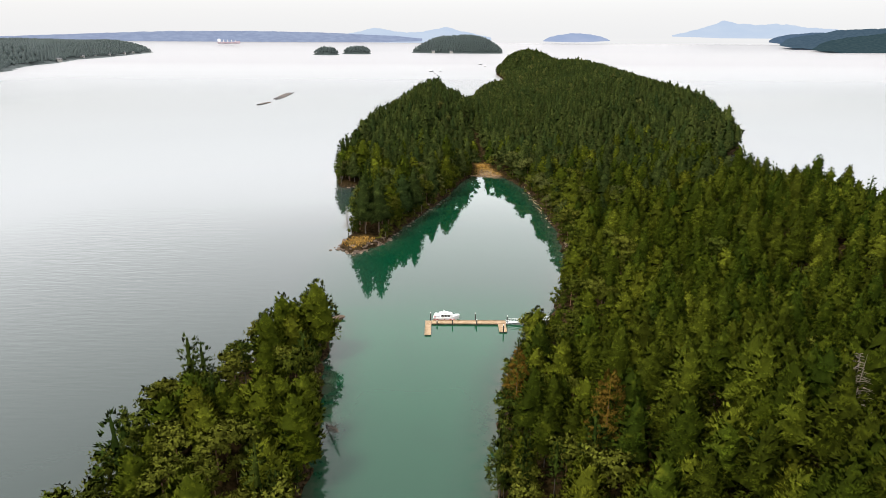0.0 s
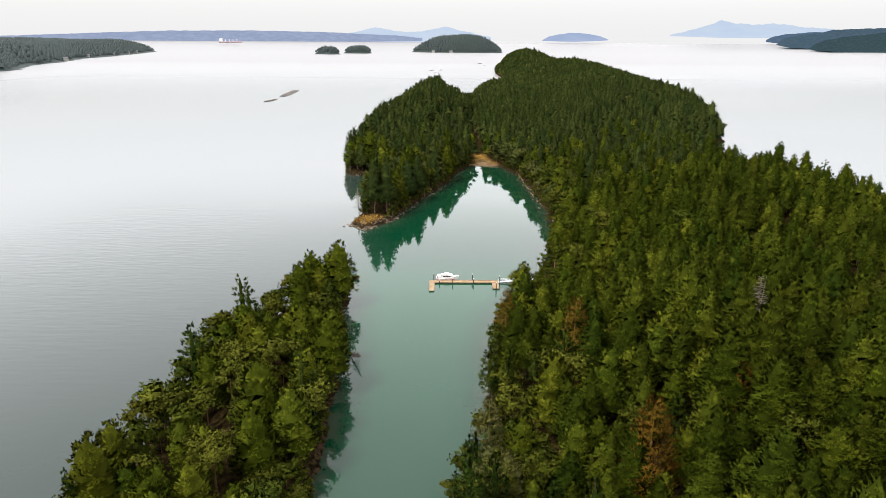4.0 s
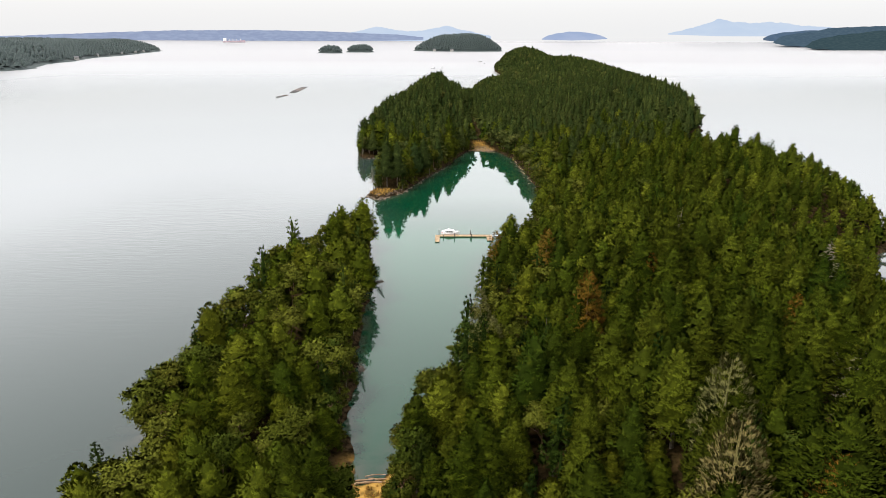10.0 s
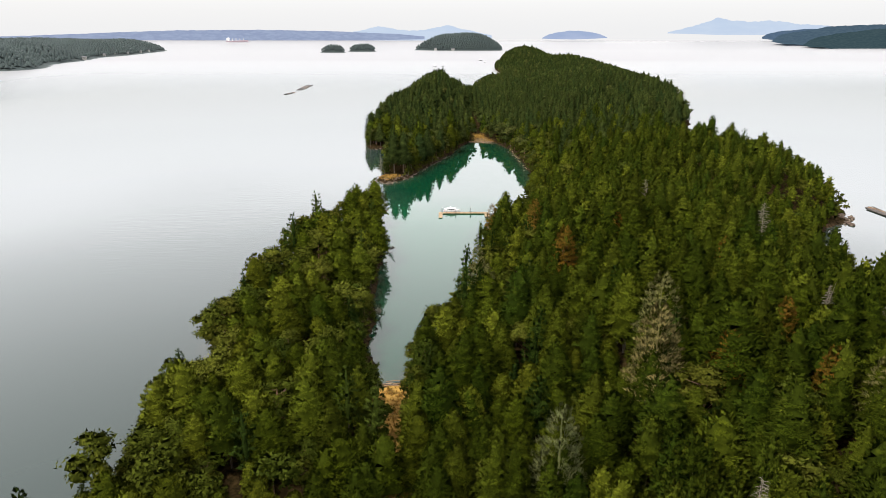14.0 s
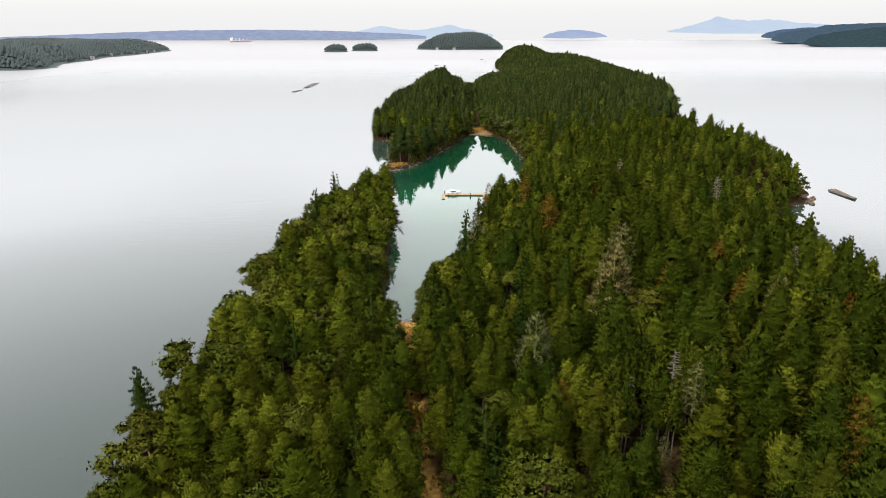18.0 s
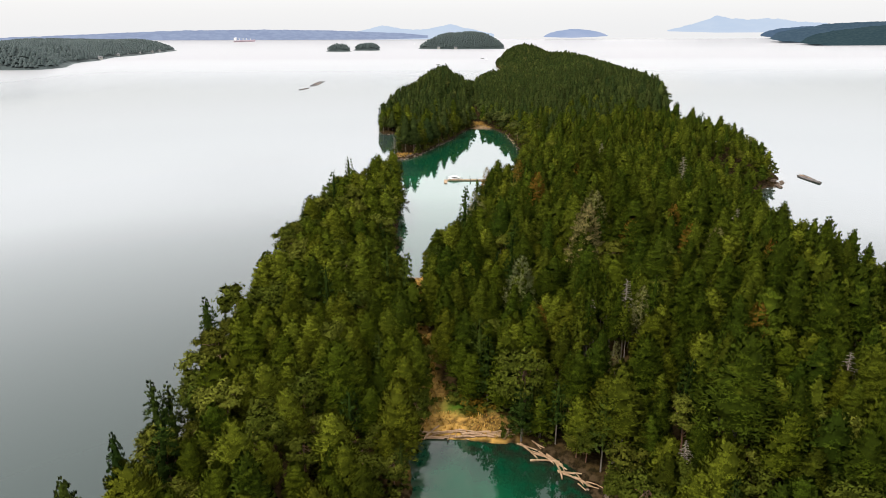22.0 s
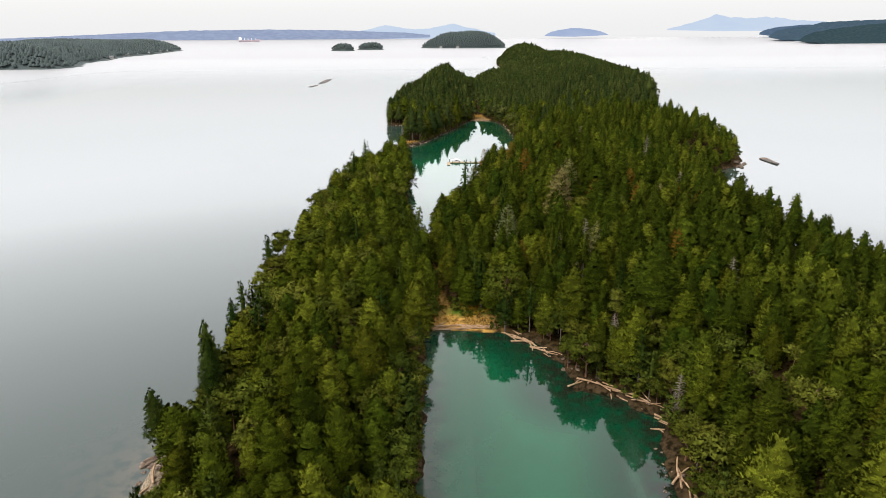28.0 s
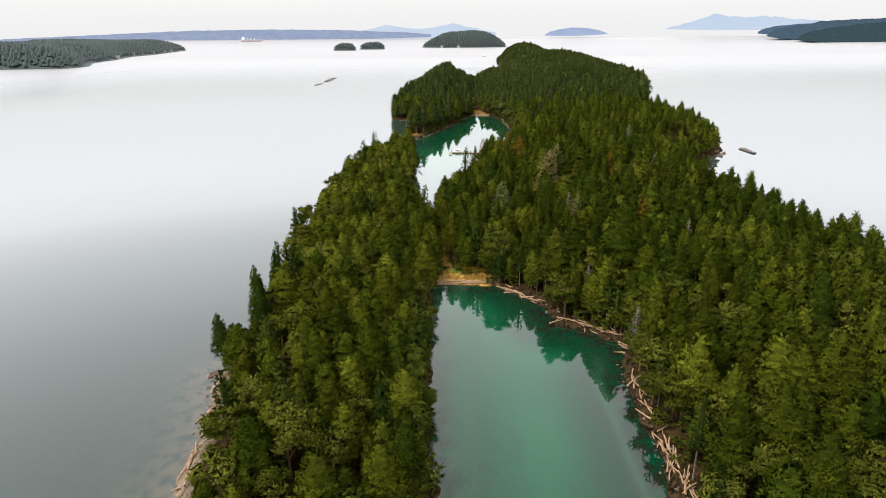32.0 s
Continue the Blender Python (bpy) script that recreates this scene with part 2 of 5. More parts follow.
def box(bm, x0, x1, y0, y1, z0, z1, bevel=0.0):
    r = bmesh.ops.create_cube(bm, size=1.0, matrix=Matrix.Translation(((x0 + x1) / 2, (y0 + y1) / 2, (z0 + z1) / 2)) @ Matrix.Diagonal((x1 - x0, y1 - y0, z1 - z0, 1)))
    if bevel:
        es = list({ed for v in r["verts"] for ed in v.link_edges})
        bmesh.ops.bevel(bm, geom=es, offset=bevel, segments=1, affect="EDGES")
    return bm


def tube(bm, a, b, r0, r1, sides=7):
    a, b = Vector(a), Vector(b)
    d = b - a
    m = Matrix.Translation((a + b) / 2) @ d.to_track_quat("Z", "Y").to_matrix().to_4x4()
    bmesh.ops.create_cone(bm, cap_ends=True, segments=sides, radius1=r0, radius2=r1, depth=d.length, matrix=m)
    return bm


# ---------------------------------------------------------------- the island's plan
COAST = np.array([
    (-64, -330), (-67, -240), (-68, -222), (-70, -200), (-74, -178), (-77, -165), (-72, -152), (-70, -130), (-71, -105),
    (-72, -80), (-80, -46), (-76, -20), (-75, 5), (-77, 35), (-78, 60), (-75, 80), (-74, 120), (-71, 140),
    (-67, 162), (-61, 182), (-50, 202), (-42, 215), (-40, 206), (-38, 182), (-35, 160), (-32, 130), (-31, 100),
    (-31, 80), (-29, 55), (-28, 40), (-22, 20), (-15, 20), (-10, 43), (-3, 62), (3, 75), (9, 88),
    (12, 105), (14, 127), (16, 150), (20, 172), (29, 195), (38, 210), (47, 235), (53, 258), (58, 285), (60, 316),
    (60, 354), (58, 394), (55, 430), (45, 461)])
COAST_2 = np.array([
    (21, 465), (12, 441), (2, 400), (-13, 359), (-25, 320), (-33, 299), (-43, 288), (-51, 296), (-47, 324),
    (-50, 350), (-49, 385), (-47, 418), (-56, 431), (-69, 426), (-76, 445), (-79, 480), (-80, 600), (-77, 720), (-62, 830),
    (-35, 885), (5, 905), (36, 935), (46, 1000), (60, 1100), (71, 1180), (77, 1240), (108, 1262), (136, 1400),
    (140, 1550), (138, 1720), (150, 1900), (190, 2090), (260, 2160), (340, 2080), (395, 1850), (415, 1600),
    (412, 1300), (385, 1020), (345, 835), (294, 650), (276, 590), (243, 546), (205, 470), (185, 420), (190, 395)])
COAST_3 = np.array([
    (215, 375), (243, 345), (252, 310), (248, 270), (234, 225), (222, 196), (205, 185), (180, 160), (168, 120),
    (160, 70), (157, 30), (158, 0), (163, -40), (178, -80), (200, -120), (230, -160), (270, -220), (310, -300), (300, -410),
    (50, -410), (45, -330), (46, -260), (47, -218), (48, -200), (48, -177), (50, -164), (54, -146),
    (49, -140), (42, -131), (33, -131), (32, -114), (24, -98), (14, -92), (-14, -92), (-12, -122), (-12, -157),
    (-11, -191), (-9, -220), (-11, -260), (-15, -310), (-30, -360)])
OUTLINE = np.concatenate([COAST, COAST_2, COAST_3]).astype(float)


def wobble(xy, scale, seed):
    """Smooth value noise in the plane, -1 to 1."""
    g = np.random.RandomState(seed).rand(64, 64) * 2 - 1
    u = xy / scale
    i = np.floor(u).astype(int)
    f = u - i
    f = f * f * (3 - 2 * f)
    a, b = i % 64, (i + 1) % 64
    top = g[a[:, 0], a[:, 1]] * (1 - f[:, 0]) + g[b[:, 0], a[:, 1]] * f[:, 0]
    low = g[a[:, 0], b[:, 1]] * (1 - f[:, 0]) + g[b[:, 0], b[:, 1]] * f[:, 0]
    return top * (1 - f[:, 1]) + low * f[:, 1]


def inland(xy, poly=None):
    """Distance from the shore, positive on land."""
    poly = OUTLINE if poly is None else poly
    best, inside = np.full(len(xy), 1e9), np.zeros(len(xy), bool)
    for a, b in zip(poly, np.roll(poly, -1, 0)):
        d = b - a
        t = np.clip(((xy - a) @ d) / (d @ d), 0, 1)
        best = np.minimum(best, np.hypot(*(xy - a - t[:, None] * d).T))
        if a[1] != b[1]:
            cross = ((a[1] > xy[:, 1]) != (b[1] > xy[:, 1])) & (xy[:, 0] < (b[0] - a[0]) * (xy[:, 1] - a[1]) / (b[1] - a[1]) + a[0])
            inside ^= cross
    return np.where(inside, best, -best)


def near_line(xy, line):
    best = np.full(len(xy), 1e9)
    for a, b in zip(np.array(line[:-1], float), np.array(line[1:], float)):
        d = b[:2] - a[:2]
        t = np.clip(((xy - a[:2]) @ d) / (d @ d), 0, 1)
        w = a[2] + t * (b[2] - a[2])
        best = np.minimum(best, np.hypot(*(xy - a[:2] - t[:, None] * d).T) / w)
    return best


# clearings: x, y and half width along their middle
CLEAR_S = [(-18.5, 26, 6.0), (-17, 10, 4.8), (-14.5, -12, 2.6), (-14, -22, 1.6), (-11.5, -42, 2.8), (-9.8, -62, 2.4), (-5, -76, 2.8), (0, -86, 9), (0, -97, 14)]
CLEAR_N = [(34, 456, 9), (31, 488, 4.5), (30, 530, 4.2), (30, 590, 4.0), (28, 680, 3.6)]
# open rocky shores with no trees at the water: x, y, radius, depth inland
BARE = [(-44, 297, 14, 9), (-41, 213, 7, 5), (34, 211, 13, 14), (-22, 22, 10, 5), (33, 204, 13, 14), (-77, -172, 14, 6.5), (-73, -195, 18, 6.5), (-70, -222, 18, 7), (-68, -245, 18, 7.5), (49, -165, 13, 2.2), (48, -190, 16, 2.8),
        (47, -215, 16, 4), (38, -131, 10, 2.5), (50, -143, 9, 3), (27, -106, 12, 2.5), (60, 288, 8, 5), (-58, 430, 11, 5), (60, 320, 6, 3), (58, 380, 6, 3)]
HILLS = [(85, -10, 19, 50, 90), (75, 100, 18, 45, 70), (175, 250, 19, 60, 110), (120, 330, 9, 50, 80), (110, -180, 12, 60, 80),
         (-52, 60, 7, 25, 140), (-45, -150, 7, 25, 80), (-14, 720, 29, 42, 130), (-14, 770, 9, 16, 40), (-12, 390, 7, 30, 60), (190, 640, 18, 90, 140),
         (250, 950, 26, 100, 200), (280, 1400, 34, 95, 260), (240, 1900, 44, 80, 220), (140, -50, 9, 35, 70), (-46, 150, 8, 20, 50)]


def ground_z(xy, d):
    h = np.zeros(len(xy))
    for x, y, a, sx, sy in HILLS:
        h += a * np.exp(-((xy[:, 0] - x) / sx) ** 2 - ((xy[:, 1] - y) / sy) ** 2)
    s = np.clip(d / 34, 0, 1)
    s = s * s * (3 - 2 * s)
    clear = np.clip(np.minimum(near_line(xy, CLEAR_S), near_line(xy, CLEAR_N)) - 0.8, 0, 3) / 3
    bank = 1.7 * np.clip(d / 1.8, 0, 1) + 0.05 * np.clip(d, 0, 20)
    bank = bank * (0.35 + 0.65 * np.clip(clear * 2, 0, 1))
    land = bank + h * s * clear + np.clip(d, 0, 4) * 0.12 * wobble(xy, 3.1, 5)
    return np.where(d > 0, land, np.maximum(-5.0, 0.22 * d - 0.05))


def surf(xy, d):
    return d + 1.6 * wobble(xy, 7.0, 2) + 0.8 * wobble(xy, 2.7, 3)


xs = np.concatenate([np.arange(-104, 70, 1.6), np.arange(70, 260, 4.0), np.arange(260, 440, 8.0)])
ys = np.concatenate([np.arange(-430, -280, 6.0), np.arange(-280, 60, 1.6), np.arange(60, 480, 2.6), np.arange(480, 1000, 8.0), np.arange(1000, 2220, 16.0)])
gx, gy = np.meshgrid(xs, ys)
gxy = np.stack([gx.ravel(), gy.ravel()], 1)
gd = surf(gxy, inland(gxy))
gz = ground_z(gxy, gd)
nx, ny = len(xs), len(ys)
ii = np.arange(nx * ny).reshape(ny, nx)
quads = np.stack([ii[:-1, :-1], ii[:-1, 1:], ii[1:, 1:], ii[1:, :-1]], -1).reshape(-1, 4)
quads = quads[(gd[quads] > -14).any(1)]
used = np.unique(quads)
back = np.zeros(nx * ny, np.int32)
back[used] = np.arange(len(used))
gcl = np.minimum(near_line(gxy, CLEAR_S), near_line(gxy, CLEAR_N))
grass = np.clip(1.6 - gcl, 0, 1) * (gd > 0) * (gxy[:, 1] < 512)
bank = np.clip(1 - (gd - 1.2) / 2.0, 0, 1) * np.clip(1 - grass * 1.2, 0, 1)
tip = np.clip(1.5 - np.hypot(gxy[:, 0] + 42, gxy[:, 1] - 300) / 9, 0, 1)
grass = np.maximum(grass, 0.35 * tip * np.clip((gd - 3) / 2, 0, 1))
lawn = np.clip(1.6 - np.hypot((gxy[:, 0] - 82) / 9, (gxy[:, 1] - 322) / 7), 0, 1)
lawn = np.maximum(lawn, np.clip(1.5 - np.hypot((gxy[:, 0] - 2) / 8, (gxy[:, 1] + 77) / 4), 0, 1))
pebble = np.clip((-58 - gxy[:, 0]) / 4, 0, 1) * np.clip((-150 - gxy[:, 1]) / 12, 0, 1) * np.clip((5.5 - gd) / 3, 0, 1)
pebble = np.maximum(pebble, 0.7 * np.clip(2.4 - 2 * near_line(gxy, CLEAR_N[:2]), 0, 1) * (gxy[:, 1] < 482))
ground = new("ground", mesh_of("ground", np.c_[gxy, gz][used], back[quads], m_ground, {"grass": grass[used], "bank": bank[used], "lawn": lawn[used], "pebble": pebble[used]}, smooth=True))
tagged(ground, "brown forest floor with rocky shores and ochre grass clearings", "ground", kind="structure")

# the sea: fine near the island, one sheet to the horizon, where it lifts slightly with the haze line
wx = np.concatenate([np.linspace(-4200, -300, 14), np.arange(-260, -110, 6.0), np.arange(-110, 90, 2.5), np.arange(90, 330, 6.0), np.linspace(360, 4400, 14)])
wy = np.concatenate([np.linspace(-1500, -460, 6), np.arange(-430, 520, 3.0), np.linspace(560, 3800, 24), np.linspace(3950, 4850, 8)])
sx, sy = np.meshgrid(wx, wy)
sxy = np.stack([sx.ravel(), sy.ravel()], 1)
sz = 42 * np.clip((sxy[:, 1] - 3900) / 950, 0, 1) ** 1.3
sd = inland(sxy)
jj = np.arange(len(wx) * len(wy)).reshape(len(wy), len(wx))
sq = np.stack([jj[:-1, :-1], jj[:-1, 1:], jj[1:, 1:], jj[1:, :-1]], -1).reshape(-1, 4)
cove = np.clip((sxy[:, 0] + 70) / 30, 0, 1) * np.clip((150 - sxy[:, 0]) / 40, 0, 1) * np.clip((520 - sxy[:, 1]) / 60, 0, 1)
cove *= np.where(sxy[:, 1] > 225, np.clip((sxy[:, 0] + 75 + (sxy[:, 1] - 225) * 0.4) / 70, 0, 1), 1)
west = sxy[:, 0] < np.where(sxy[:, 1] > 215, -60, -45)
cove[west] = 0
shallow = np.exp(-np.maximum(-sd - 1, 0) / 4.0) * np.where(cove > 0.5, 0.5, 0.8)
shallow = np.where((sxy[:, 0] < -50) & (sxy[:, 1] < -140) & (sxy[:, 1] > -300), np.exp(-np.maximum(-sd - 2, 0) / 8.0), shallow)
streak = 0.35 * np.exp(-((sd + 8 + (sxy[:, 1] + 190) * 0.05 + 1.8 * wobble(sxy, 9.0, 8)) / 1.8) ** 2) * ((sxy[:, 0] > 20) & (sxy[:, 0] < 60)) * np.clip((-150 - sxy[:, 1]) / 12, 0, 1)
weed = cove * (sxy[:, 0] > 0) * np.clip((-70 - sxy[:, 1]) / 12, 0, 1)
shallow = np.where(weed > 0.3, 0.97 * np.exp(-np.maximum(-sd - 4, 0) / 7.0), shallow)
ruffle_haze = np.maximum(np.clip((sxy[:, 1] - 600) / 1800, 0, 1), np.clip((-sxy[:, 0] - 500) / 700, 0, 1) * 0.8)
sea = new("water", mesh_of("water", np.c_[sxy, sz], sq, m_water, {"cove": cove, "shallow": shallow, "ruffle_haze": ruffle_haze, "streak": streak, "weed": weed, "ripple": 4 * np.exp(-((sxy[:, 0] + 165 + 0.15 * (sxy[:, 1] - 280)) / 75) ** 2 - ((sxy[:, 1] - 270) / 130) ** 2), "mid": cove * np.clip((-sd - 1 - 13 * np.clip((sxy[:, 0] + 12) / 25, 0, 1) * (sxy[:, 1] < 0)) / 12, 0, 1) * np.clip((255 - sxy[:, 1]) / 60, 0, 1), "sand": 0.9 * cove * np.clip((215 - sxy[:, 1]) / 130, 0, 1) * (sxy[:, 1] > 5) * np.clip((-sd - 1.5) / 9, 0, 1)}, smooth=True))
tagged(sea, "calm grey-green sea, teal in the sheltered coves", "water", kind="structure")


# ---------------------------------------------------------------- trees
def trunk_mesh(name, h, r, mat, lean=0.0, sides=6, limbs=(), rng=None):
    """A tapered trunk in four lengths, with its limbs."""
    V, F = [], []

    def tube_np(a, b, r0, r1, n):
        a, b = np.array(a, float), np.array(b, float)
        w = (b - a) / np.linalg.norm(b - a)
        u = np.cross(w, (0.3, 1, 0.2))
        u /= np.linalg.norm(u)
        v = np.cross(w, u)
        k = len(V)
        for p, rr in ((a, r0), (b, r1)):
            for q in range(n):
                an = 2 * math.pi * q / n
                V.append(p + rr * (math.cos(an) * u + math.sin(an) * v))
        for q in range(n):
            q2 = (q + 1) % n
            F.append((k + q, k + q2, k + n + q2))
            F.append((k + q, k + n + q2, k + n + q))

    pts = [(0, 0, -1.2), (lean * 0.1, 0, h * 0.3), (lean * 0.4, lean * 0.1, h * 0.65), (lean, 0, h)]
    rad = [r * 1.15, r * 0.85, r * 0.5, r * 0.08]
    for n in range(3):
        tube_np(pts[n], pts[n + 1], rad[n], rad[n + 1], sides)
    for a, b, r0, r1 in limbs:
        tube_np(a, b, r0, r1, 4)
    return mesh_of(name, V, F, mat, smooth=True)


def core(rng, h, radius, start, rings, sides, power, ragged, lean=0.0):
    """The close inner mass of a crown: uneven bough tiers, recessed between, narrowing to the tip."""
    V, F = [], []
    for k in range(rings + 1):
        u = (k / rings) ** 0.85
        r = radius * max(0.0, 1 - u) ** power * min(1.0, 0.62 + 2.4 * u) * (1.08 if k % 2 else 0.80) + 0.03
        if k == 0:
            r *= 0.4
        z = h * (start + (0.955 - start) * u)
        for q in range(sides):
            an = 6.2832 * (q + 0.5 * (k % 2) + 0.5 * (rng.rand() - 0.5)) / sides
            rr = r * (1 + ragged * 2 * (rng.rand() - 0.5))
            V.append((math.cos(an) * rr + lean * u * u, math.sin(an) * rr, z + r * 0.22 * (rng.rand() - 0.5)))
    for k in range(rings):
        for q in range(sides):
            a, b = k * sides + q, k * sides + (q + 1) % sides
            F += [(a, b, b + sides), (a, b + sides, a + sides)]
    return np.array(V), np.array(F)


def sprays(rng, pos, way, size, slim, face):
    """Small needle sprays: each one a narrow pointed blade, way its direction, face where it looks."""
    n = len(pos)
    flat = np.cross(way, face + rng.randn(n, 3) * 0.30)
    flat /= np.linalg.norm(flat, axis=1)[:, None] + 1e-6
    ln = size[:, None]
    V = np.stack([pos - way * ln * 0.35 - flat * ln * slim, pos - way * ln * 0.35 + flat * ln * slim, pos + way * ln * 0.65], 1)
    return V.reshape(-1, 3), np.arange(3 * n).reshape(-1, 3)


def unit(v):
    return v / (np.linalg.norm(v, axis=-1, keepdims=True) + 1e-6)


def turned_out(V, F, N):
    """Faces wound so that they look the way their normals do."""
    g = np.cross(V[F[:, 1]] - V[F[:, 0]], V[F[:, 2]] - V[F[:, 0]])
    back = (g * N[F[:, 0]]).sum(1) < 0
    F = F.copy()
    F[back] = F[back][:, ::-1]
    return F


def boughs(rng, h, radius, start, count, per, power, size, slim, lift, droop, lean=0.0, gap=0.0, wide=0.55):
    """Boughs all round the trunk, each one a flat pad of small needle sprays that sweep out and up."""
    u = 1 - ((np.arange(count) + rng.rand(count)) / count) ** 0.78 * 0.995
    an = np.arange(count) * 2.39996 + rng.randn(count) * 0.35
    L = radius * (1 - u) ** power * np.clip(0.62 + 2.4 * u, 0, 1) * (0.80 + 0.34 * rng.rand(count)) + 0.16
    if gap:
        L *= np.where(rng.rand(count) < gap, 0.5, 1.0)
    rise = lift + 0.75 * np.maximum(0, u - 0.5) + rng.randn(count) * 0.10
    tone = rng.rand(count)
    out = np.stack([np.cos(an), np.sin(an), 0 * an], 1)
    side = np.stack([-np.sin(an), np.cos(an), 0.25 * rng.randn(count)], 1)
    foot = np.stack([lean * u * u, 0 * u, h * (start + (0.985 - start) * u)], 1)
    s = 0.66 + 0.40 * rng.rand(count, per)
    v = rng.rand(count, per) * 2 - 1
    half = wide * L[:, None] * (1.25 - s) ** 0.6 + 0.12
    p = foot[:, None] + out[:, None] * (s * L[:, None])[..., None] + side[:, None] * (v * half)[..., None]
    p[..., 2] += L[:, None] * (rise[:, None] * s - droop * s * s) - 0.35 * np.abs(v) * half + 0.10 * rng.randn(count, per)
    way = out[:, None] * (0.25 + 0.5 * rng.rand(count, per))[..., None] + side[:, None] * (0.7 * v + 0.3 * rng.randn(count, per))[..., None]
    way[..., 2] += (0.30 + 1.0 * u[:, None] ** 4 + rise[:, None] - 0.9 * droop * s) + 0.30 * rng.randn(count, per)
    way = unit(way)
    ln = size * (0.65 + 0.7 * rng.rand(count, per)) * (0.55 + 0.45 * np.clip(L / radius, 0, 1))[:, None]
    nrm = out[:, None] * (0.35 + 0.75 * s)[..., None] + side[:, None] * (0.8 * v)[..., None] + rng.randn(count, per, 3) * 0.22
    nrm[..., 2] += 0.30 + 1.0 * u[:, None]
    nrm = unit(nrm).reshape(-1, 3)
    V, F = sprays(rng, p.reshape(-1, 3), way.reshape(-1, 3), ln.ravel(), slim, nrm)
    N = np.repeat(nrm, 3, 0)
    return V, F, np.repeat(np.clip(0.80 * tone[:, None] + 0.10 * rng.randn(count, per), 0, 1).ravel(), 3), N


def conifer(rng, h, radius, start, rings, sides, count, per, power=0.7, body=0.5, ragged=0.3, size=1.0, slim=0.2, lift=0.25, droop=0.35, lean=0.0, gap=0.0):
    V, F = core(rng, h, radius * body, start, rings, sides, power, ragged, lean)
    # the core is toned dark: shade of the crown's depth put in colour
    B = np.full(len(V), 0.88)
    N = unit(np.c_[unit(V[:, :2]), 0.25 + np.clip(V[:, 2] / h - start, 0, 1)] + 0.3 * rng.randn(len(V), 3))
    if count:
        V2, F2, B2, N2 = boughs(rng, h, radius, start, count, per, power, size, slim, lift, droop, lean, gap)
        F = np.concatenate([F, F2 + len(V)])
        V, B, N = np.concatenate([V, V2]), np.concatenate([B, B2]), np.concatenate([N, N2])
    return V, turned_out(V, F, N), B, N


def broadleaf(rng, h, radius, clumps, leaves, size, sides=6, low=0.55):
    """Uneven clumps of leaf sprays round a small inner mass, carried on spreading limbs."""
    V, F, B, N, heads, k0 = [], [], [], [], [], 0
    for k in range(clumps):
        an, rr = rng.rand() * 6.283, radius * math.sqrt(rng.rand()) * 0.82
        z = h * (low + (0.92 - low) * rng.rand()) - rr * 0.45
        c = np.array((math.cos(an) * rr, math.sin(an) * rr, z))
        heads.append(c)
        away = unit(np.array((c[0], c[1], radius * 0.5)))
        s = radius * (0.26 + 0.22 * rng.rand())
        rows = []
        for lat in (-0.9, -0.1, 0.7):
            cr = math.sqrt(max(0.0, 1 - lat * lat)) + 0.02
            for q in range(sides):
                a = 6.2832 * (q + rng.rand() * 0.4) / sides
                w = s * (0.30 + 0.45 * rng.rand())
                rows.append(c + np.array((math.cos(a) * cr * w, math.sin(a) * cr * w, lat * w * 0.8)))
        V.append(np.array(rows))
        N.append(unit(unit(np.array(rows) - c) + 0.5 * away))
        f = []
        for t in range(2):
            for q in range(sides):
                a, b = k0 + t * sides + q, k0 + t * sides + (q + 1) % sides
                f += [(a, b, b + sides), (a, b + sides, a + sides)]
        F.append(np.array(f))
        # clump centres toned dark too, as painted inner shade
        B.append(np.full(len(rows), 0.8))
        k0 += len(rows)
        d = rng.randn(leaves, 3)
        d[:, 2] = np.abs(d[:, 2]) * 0.9 - 0.35
        d = unit(d)
        p = c + d * s * (0.45 + 0.60 * rng.rand(leaves, 1)) * (1, 1, 0.7)
        way = unit(0.6 * d + rng.randn(leaves, 3) * 0.8)
        nrm = unit(d + 0.5 * away + 0.22 * rng.randn(leaves, 3) + (0, 0, 0.3))
        V2, F2 = sprays(rng, p, way, size * (0.6 + 0.8 * rng.rand(leaves)), 0.36, nrm)
        V.append(V2)
        F.append(F2 + k0)
        N.append(np.repeat(nrm, 3, 0))
        B.append(np.repeat(np.clip(0.75 * rng.rand() + 0.2 * rng.randn(leaves), 0, 1), 3))
        k0 += len(V2)
    V, F, N = np.concatenate(V), np.concatenate(F), np.concatenate(N)
    return V, turned_out(V, F, N), np.concatenate(B), N, heads


def snag_parts(rng, h):
    """Bare limbs, straight and slightly drooping, thinning to the tip."""
    limbs = []
    for k in range(110):
        u = 0.22 + 0.76 * k / 110
        an, ln = k * 2.4 + rng.randn() * 0.3, h * 0.25 * (1.12 - u) * (0.45 + 0.75 * rng.rand())
        a = np.array((0, 0, h * u))
        b = a + np.array((math.cos(an) * ln, math.sin(an) * ln, ln * (rng.rand() * 0.3 - 0.2)))
        limbs.append((a, b, 0.06, 0.03))
        for sg in (-1, 1):
            m = a + (b - a) * (0.45 + 0.4 * rng.rand())
            limbs.append((m, m + np.array((math.cos(an + sg * 0.7), math.sin(an + sg * 0.7), -0.25)) * ln * 0.45, 0.03, 0.015))
    return limbs


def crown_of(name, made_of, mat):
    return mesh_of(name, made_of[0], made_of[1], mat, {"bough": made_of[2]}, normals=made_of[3])


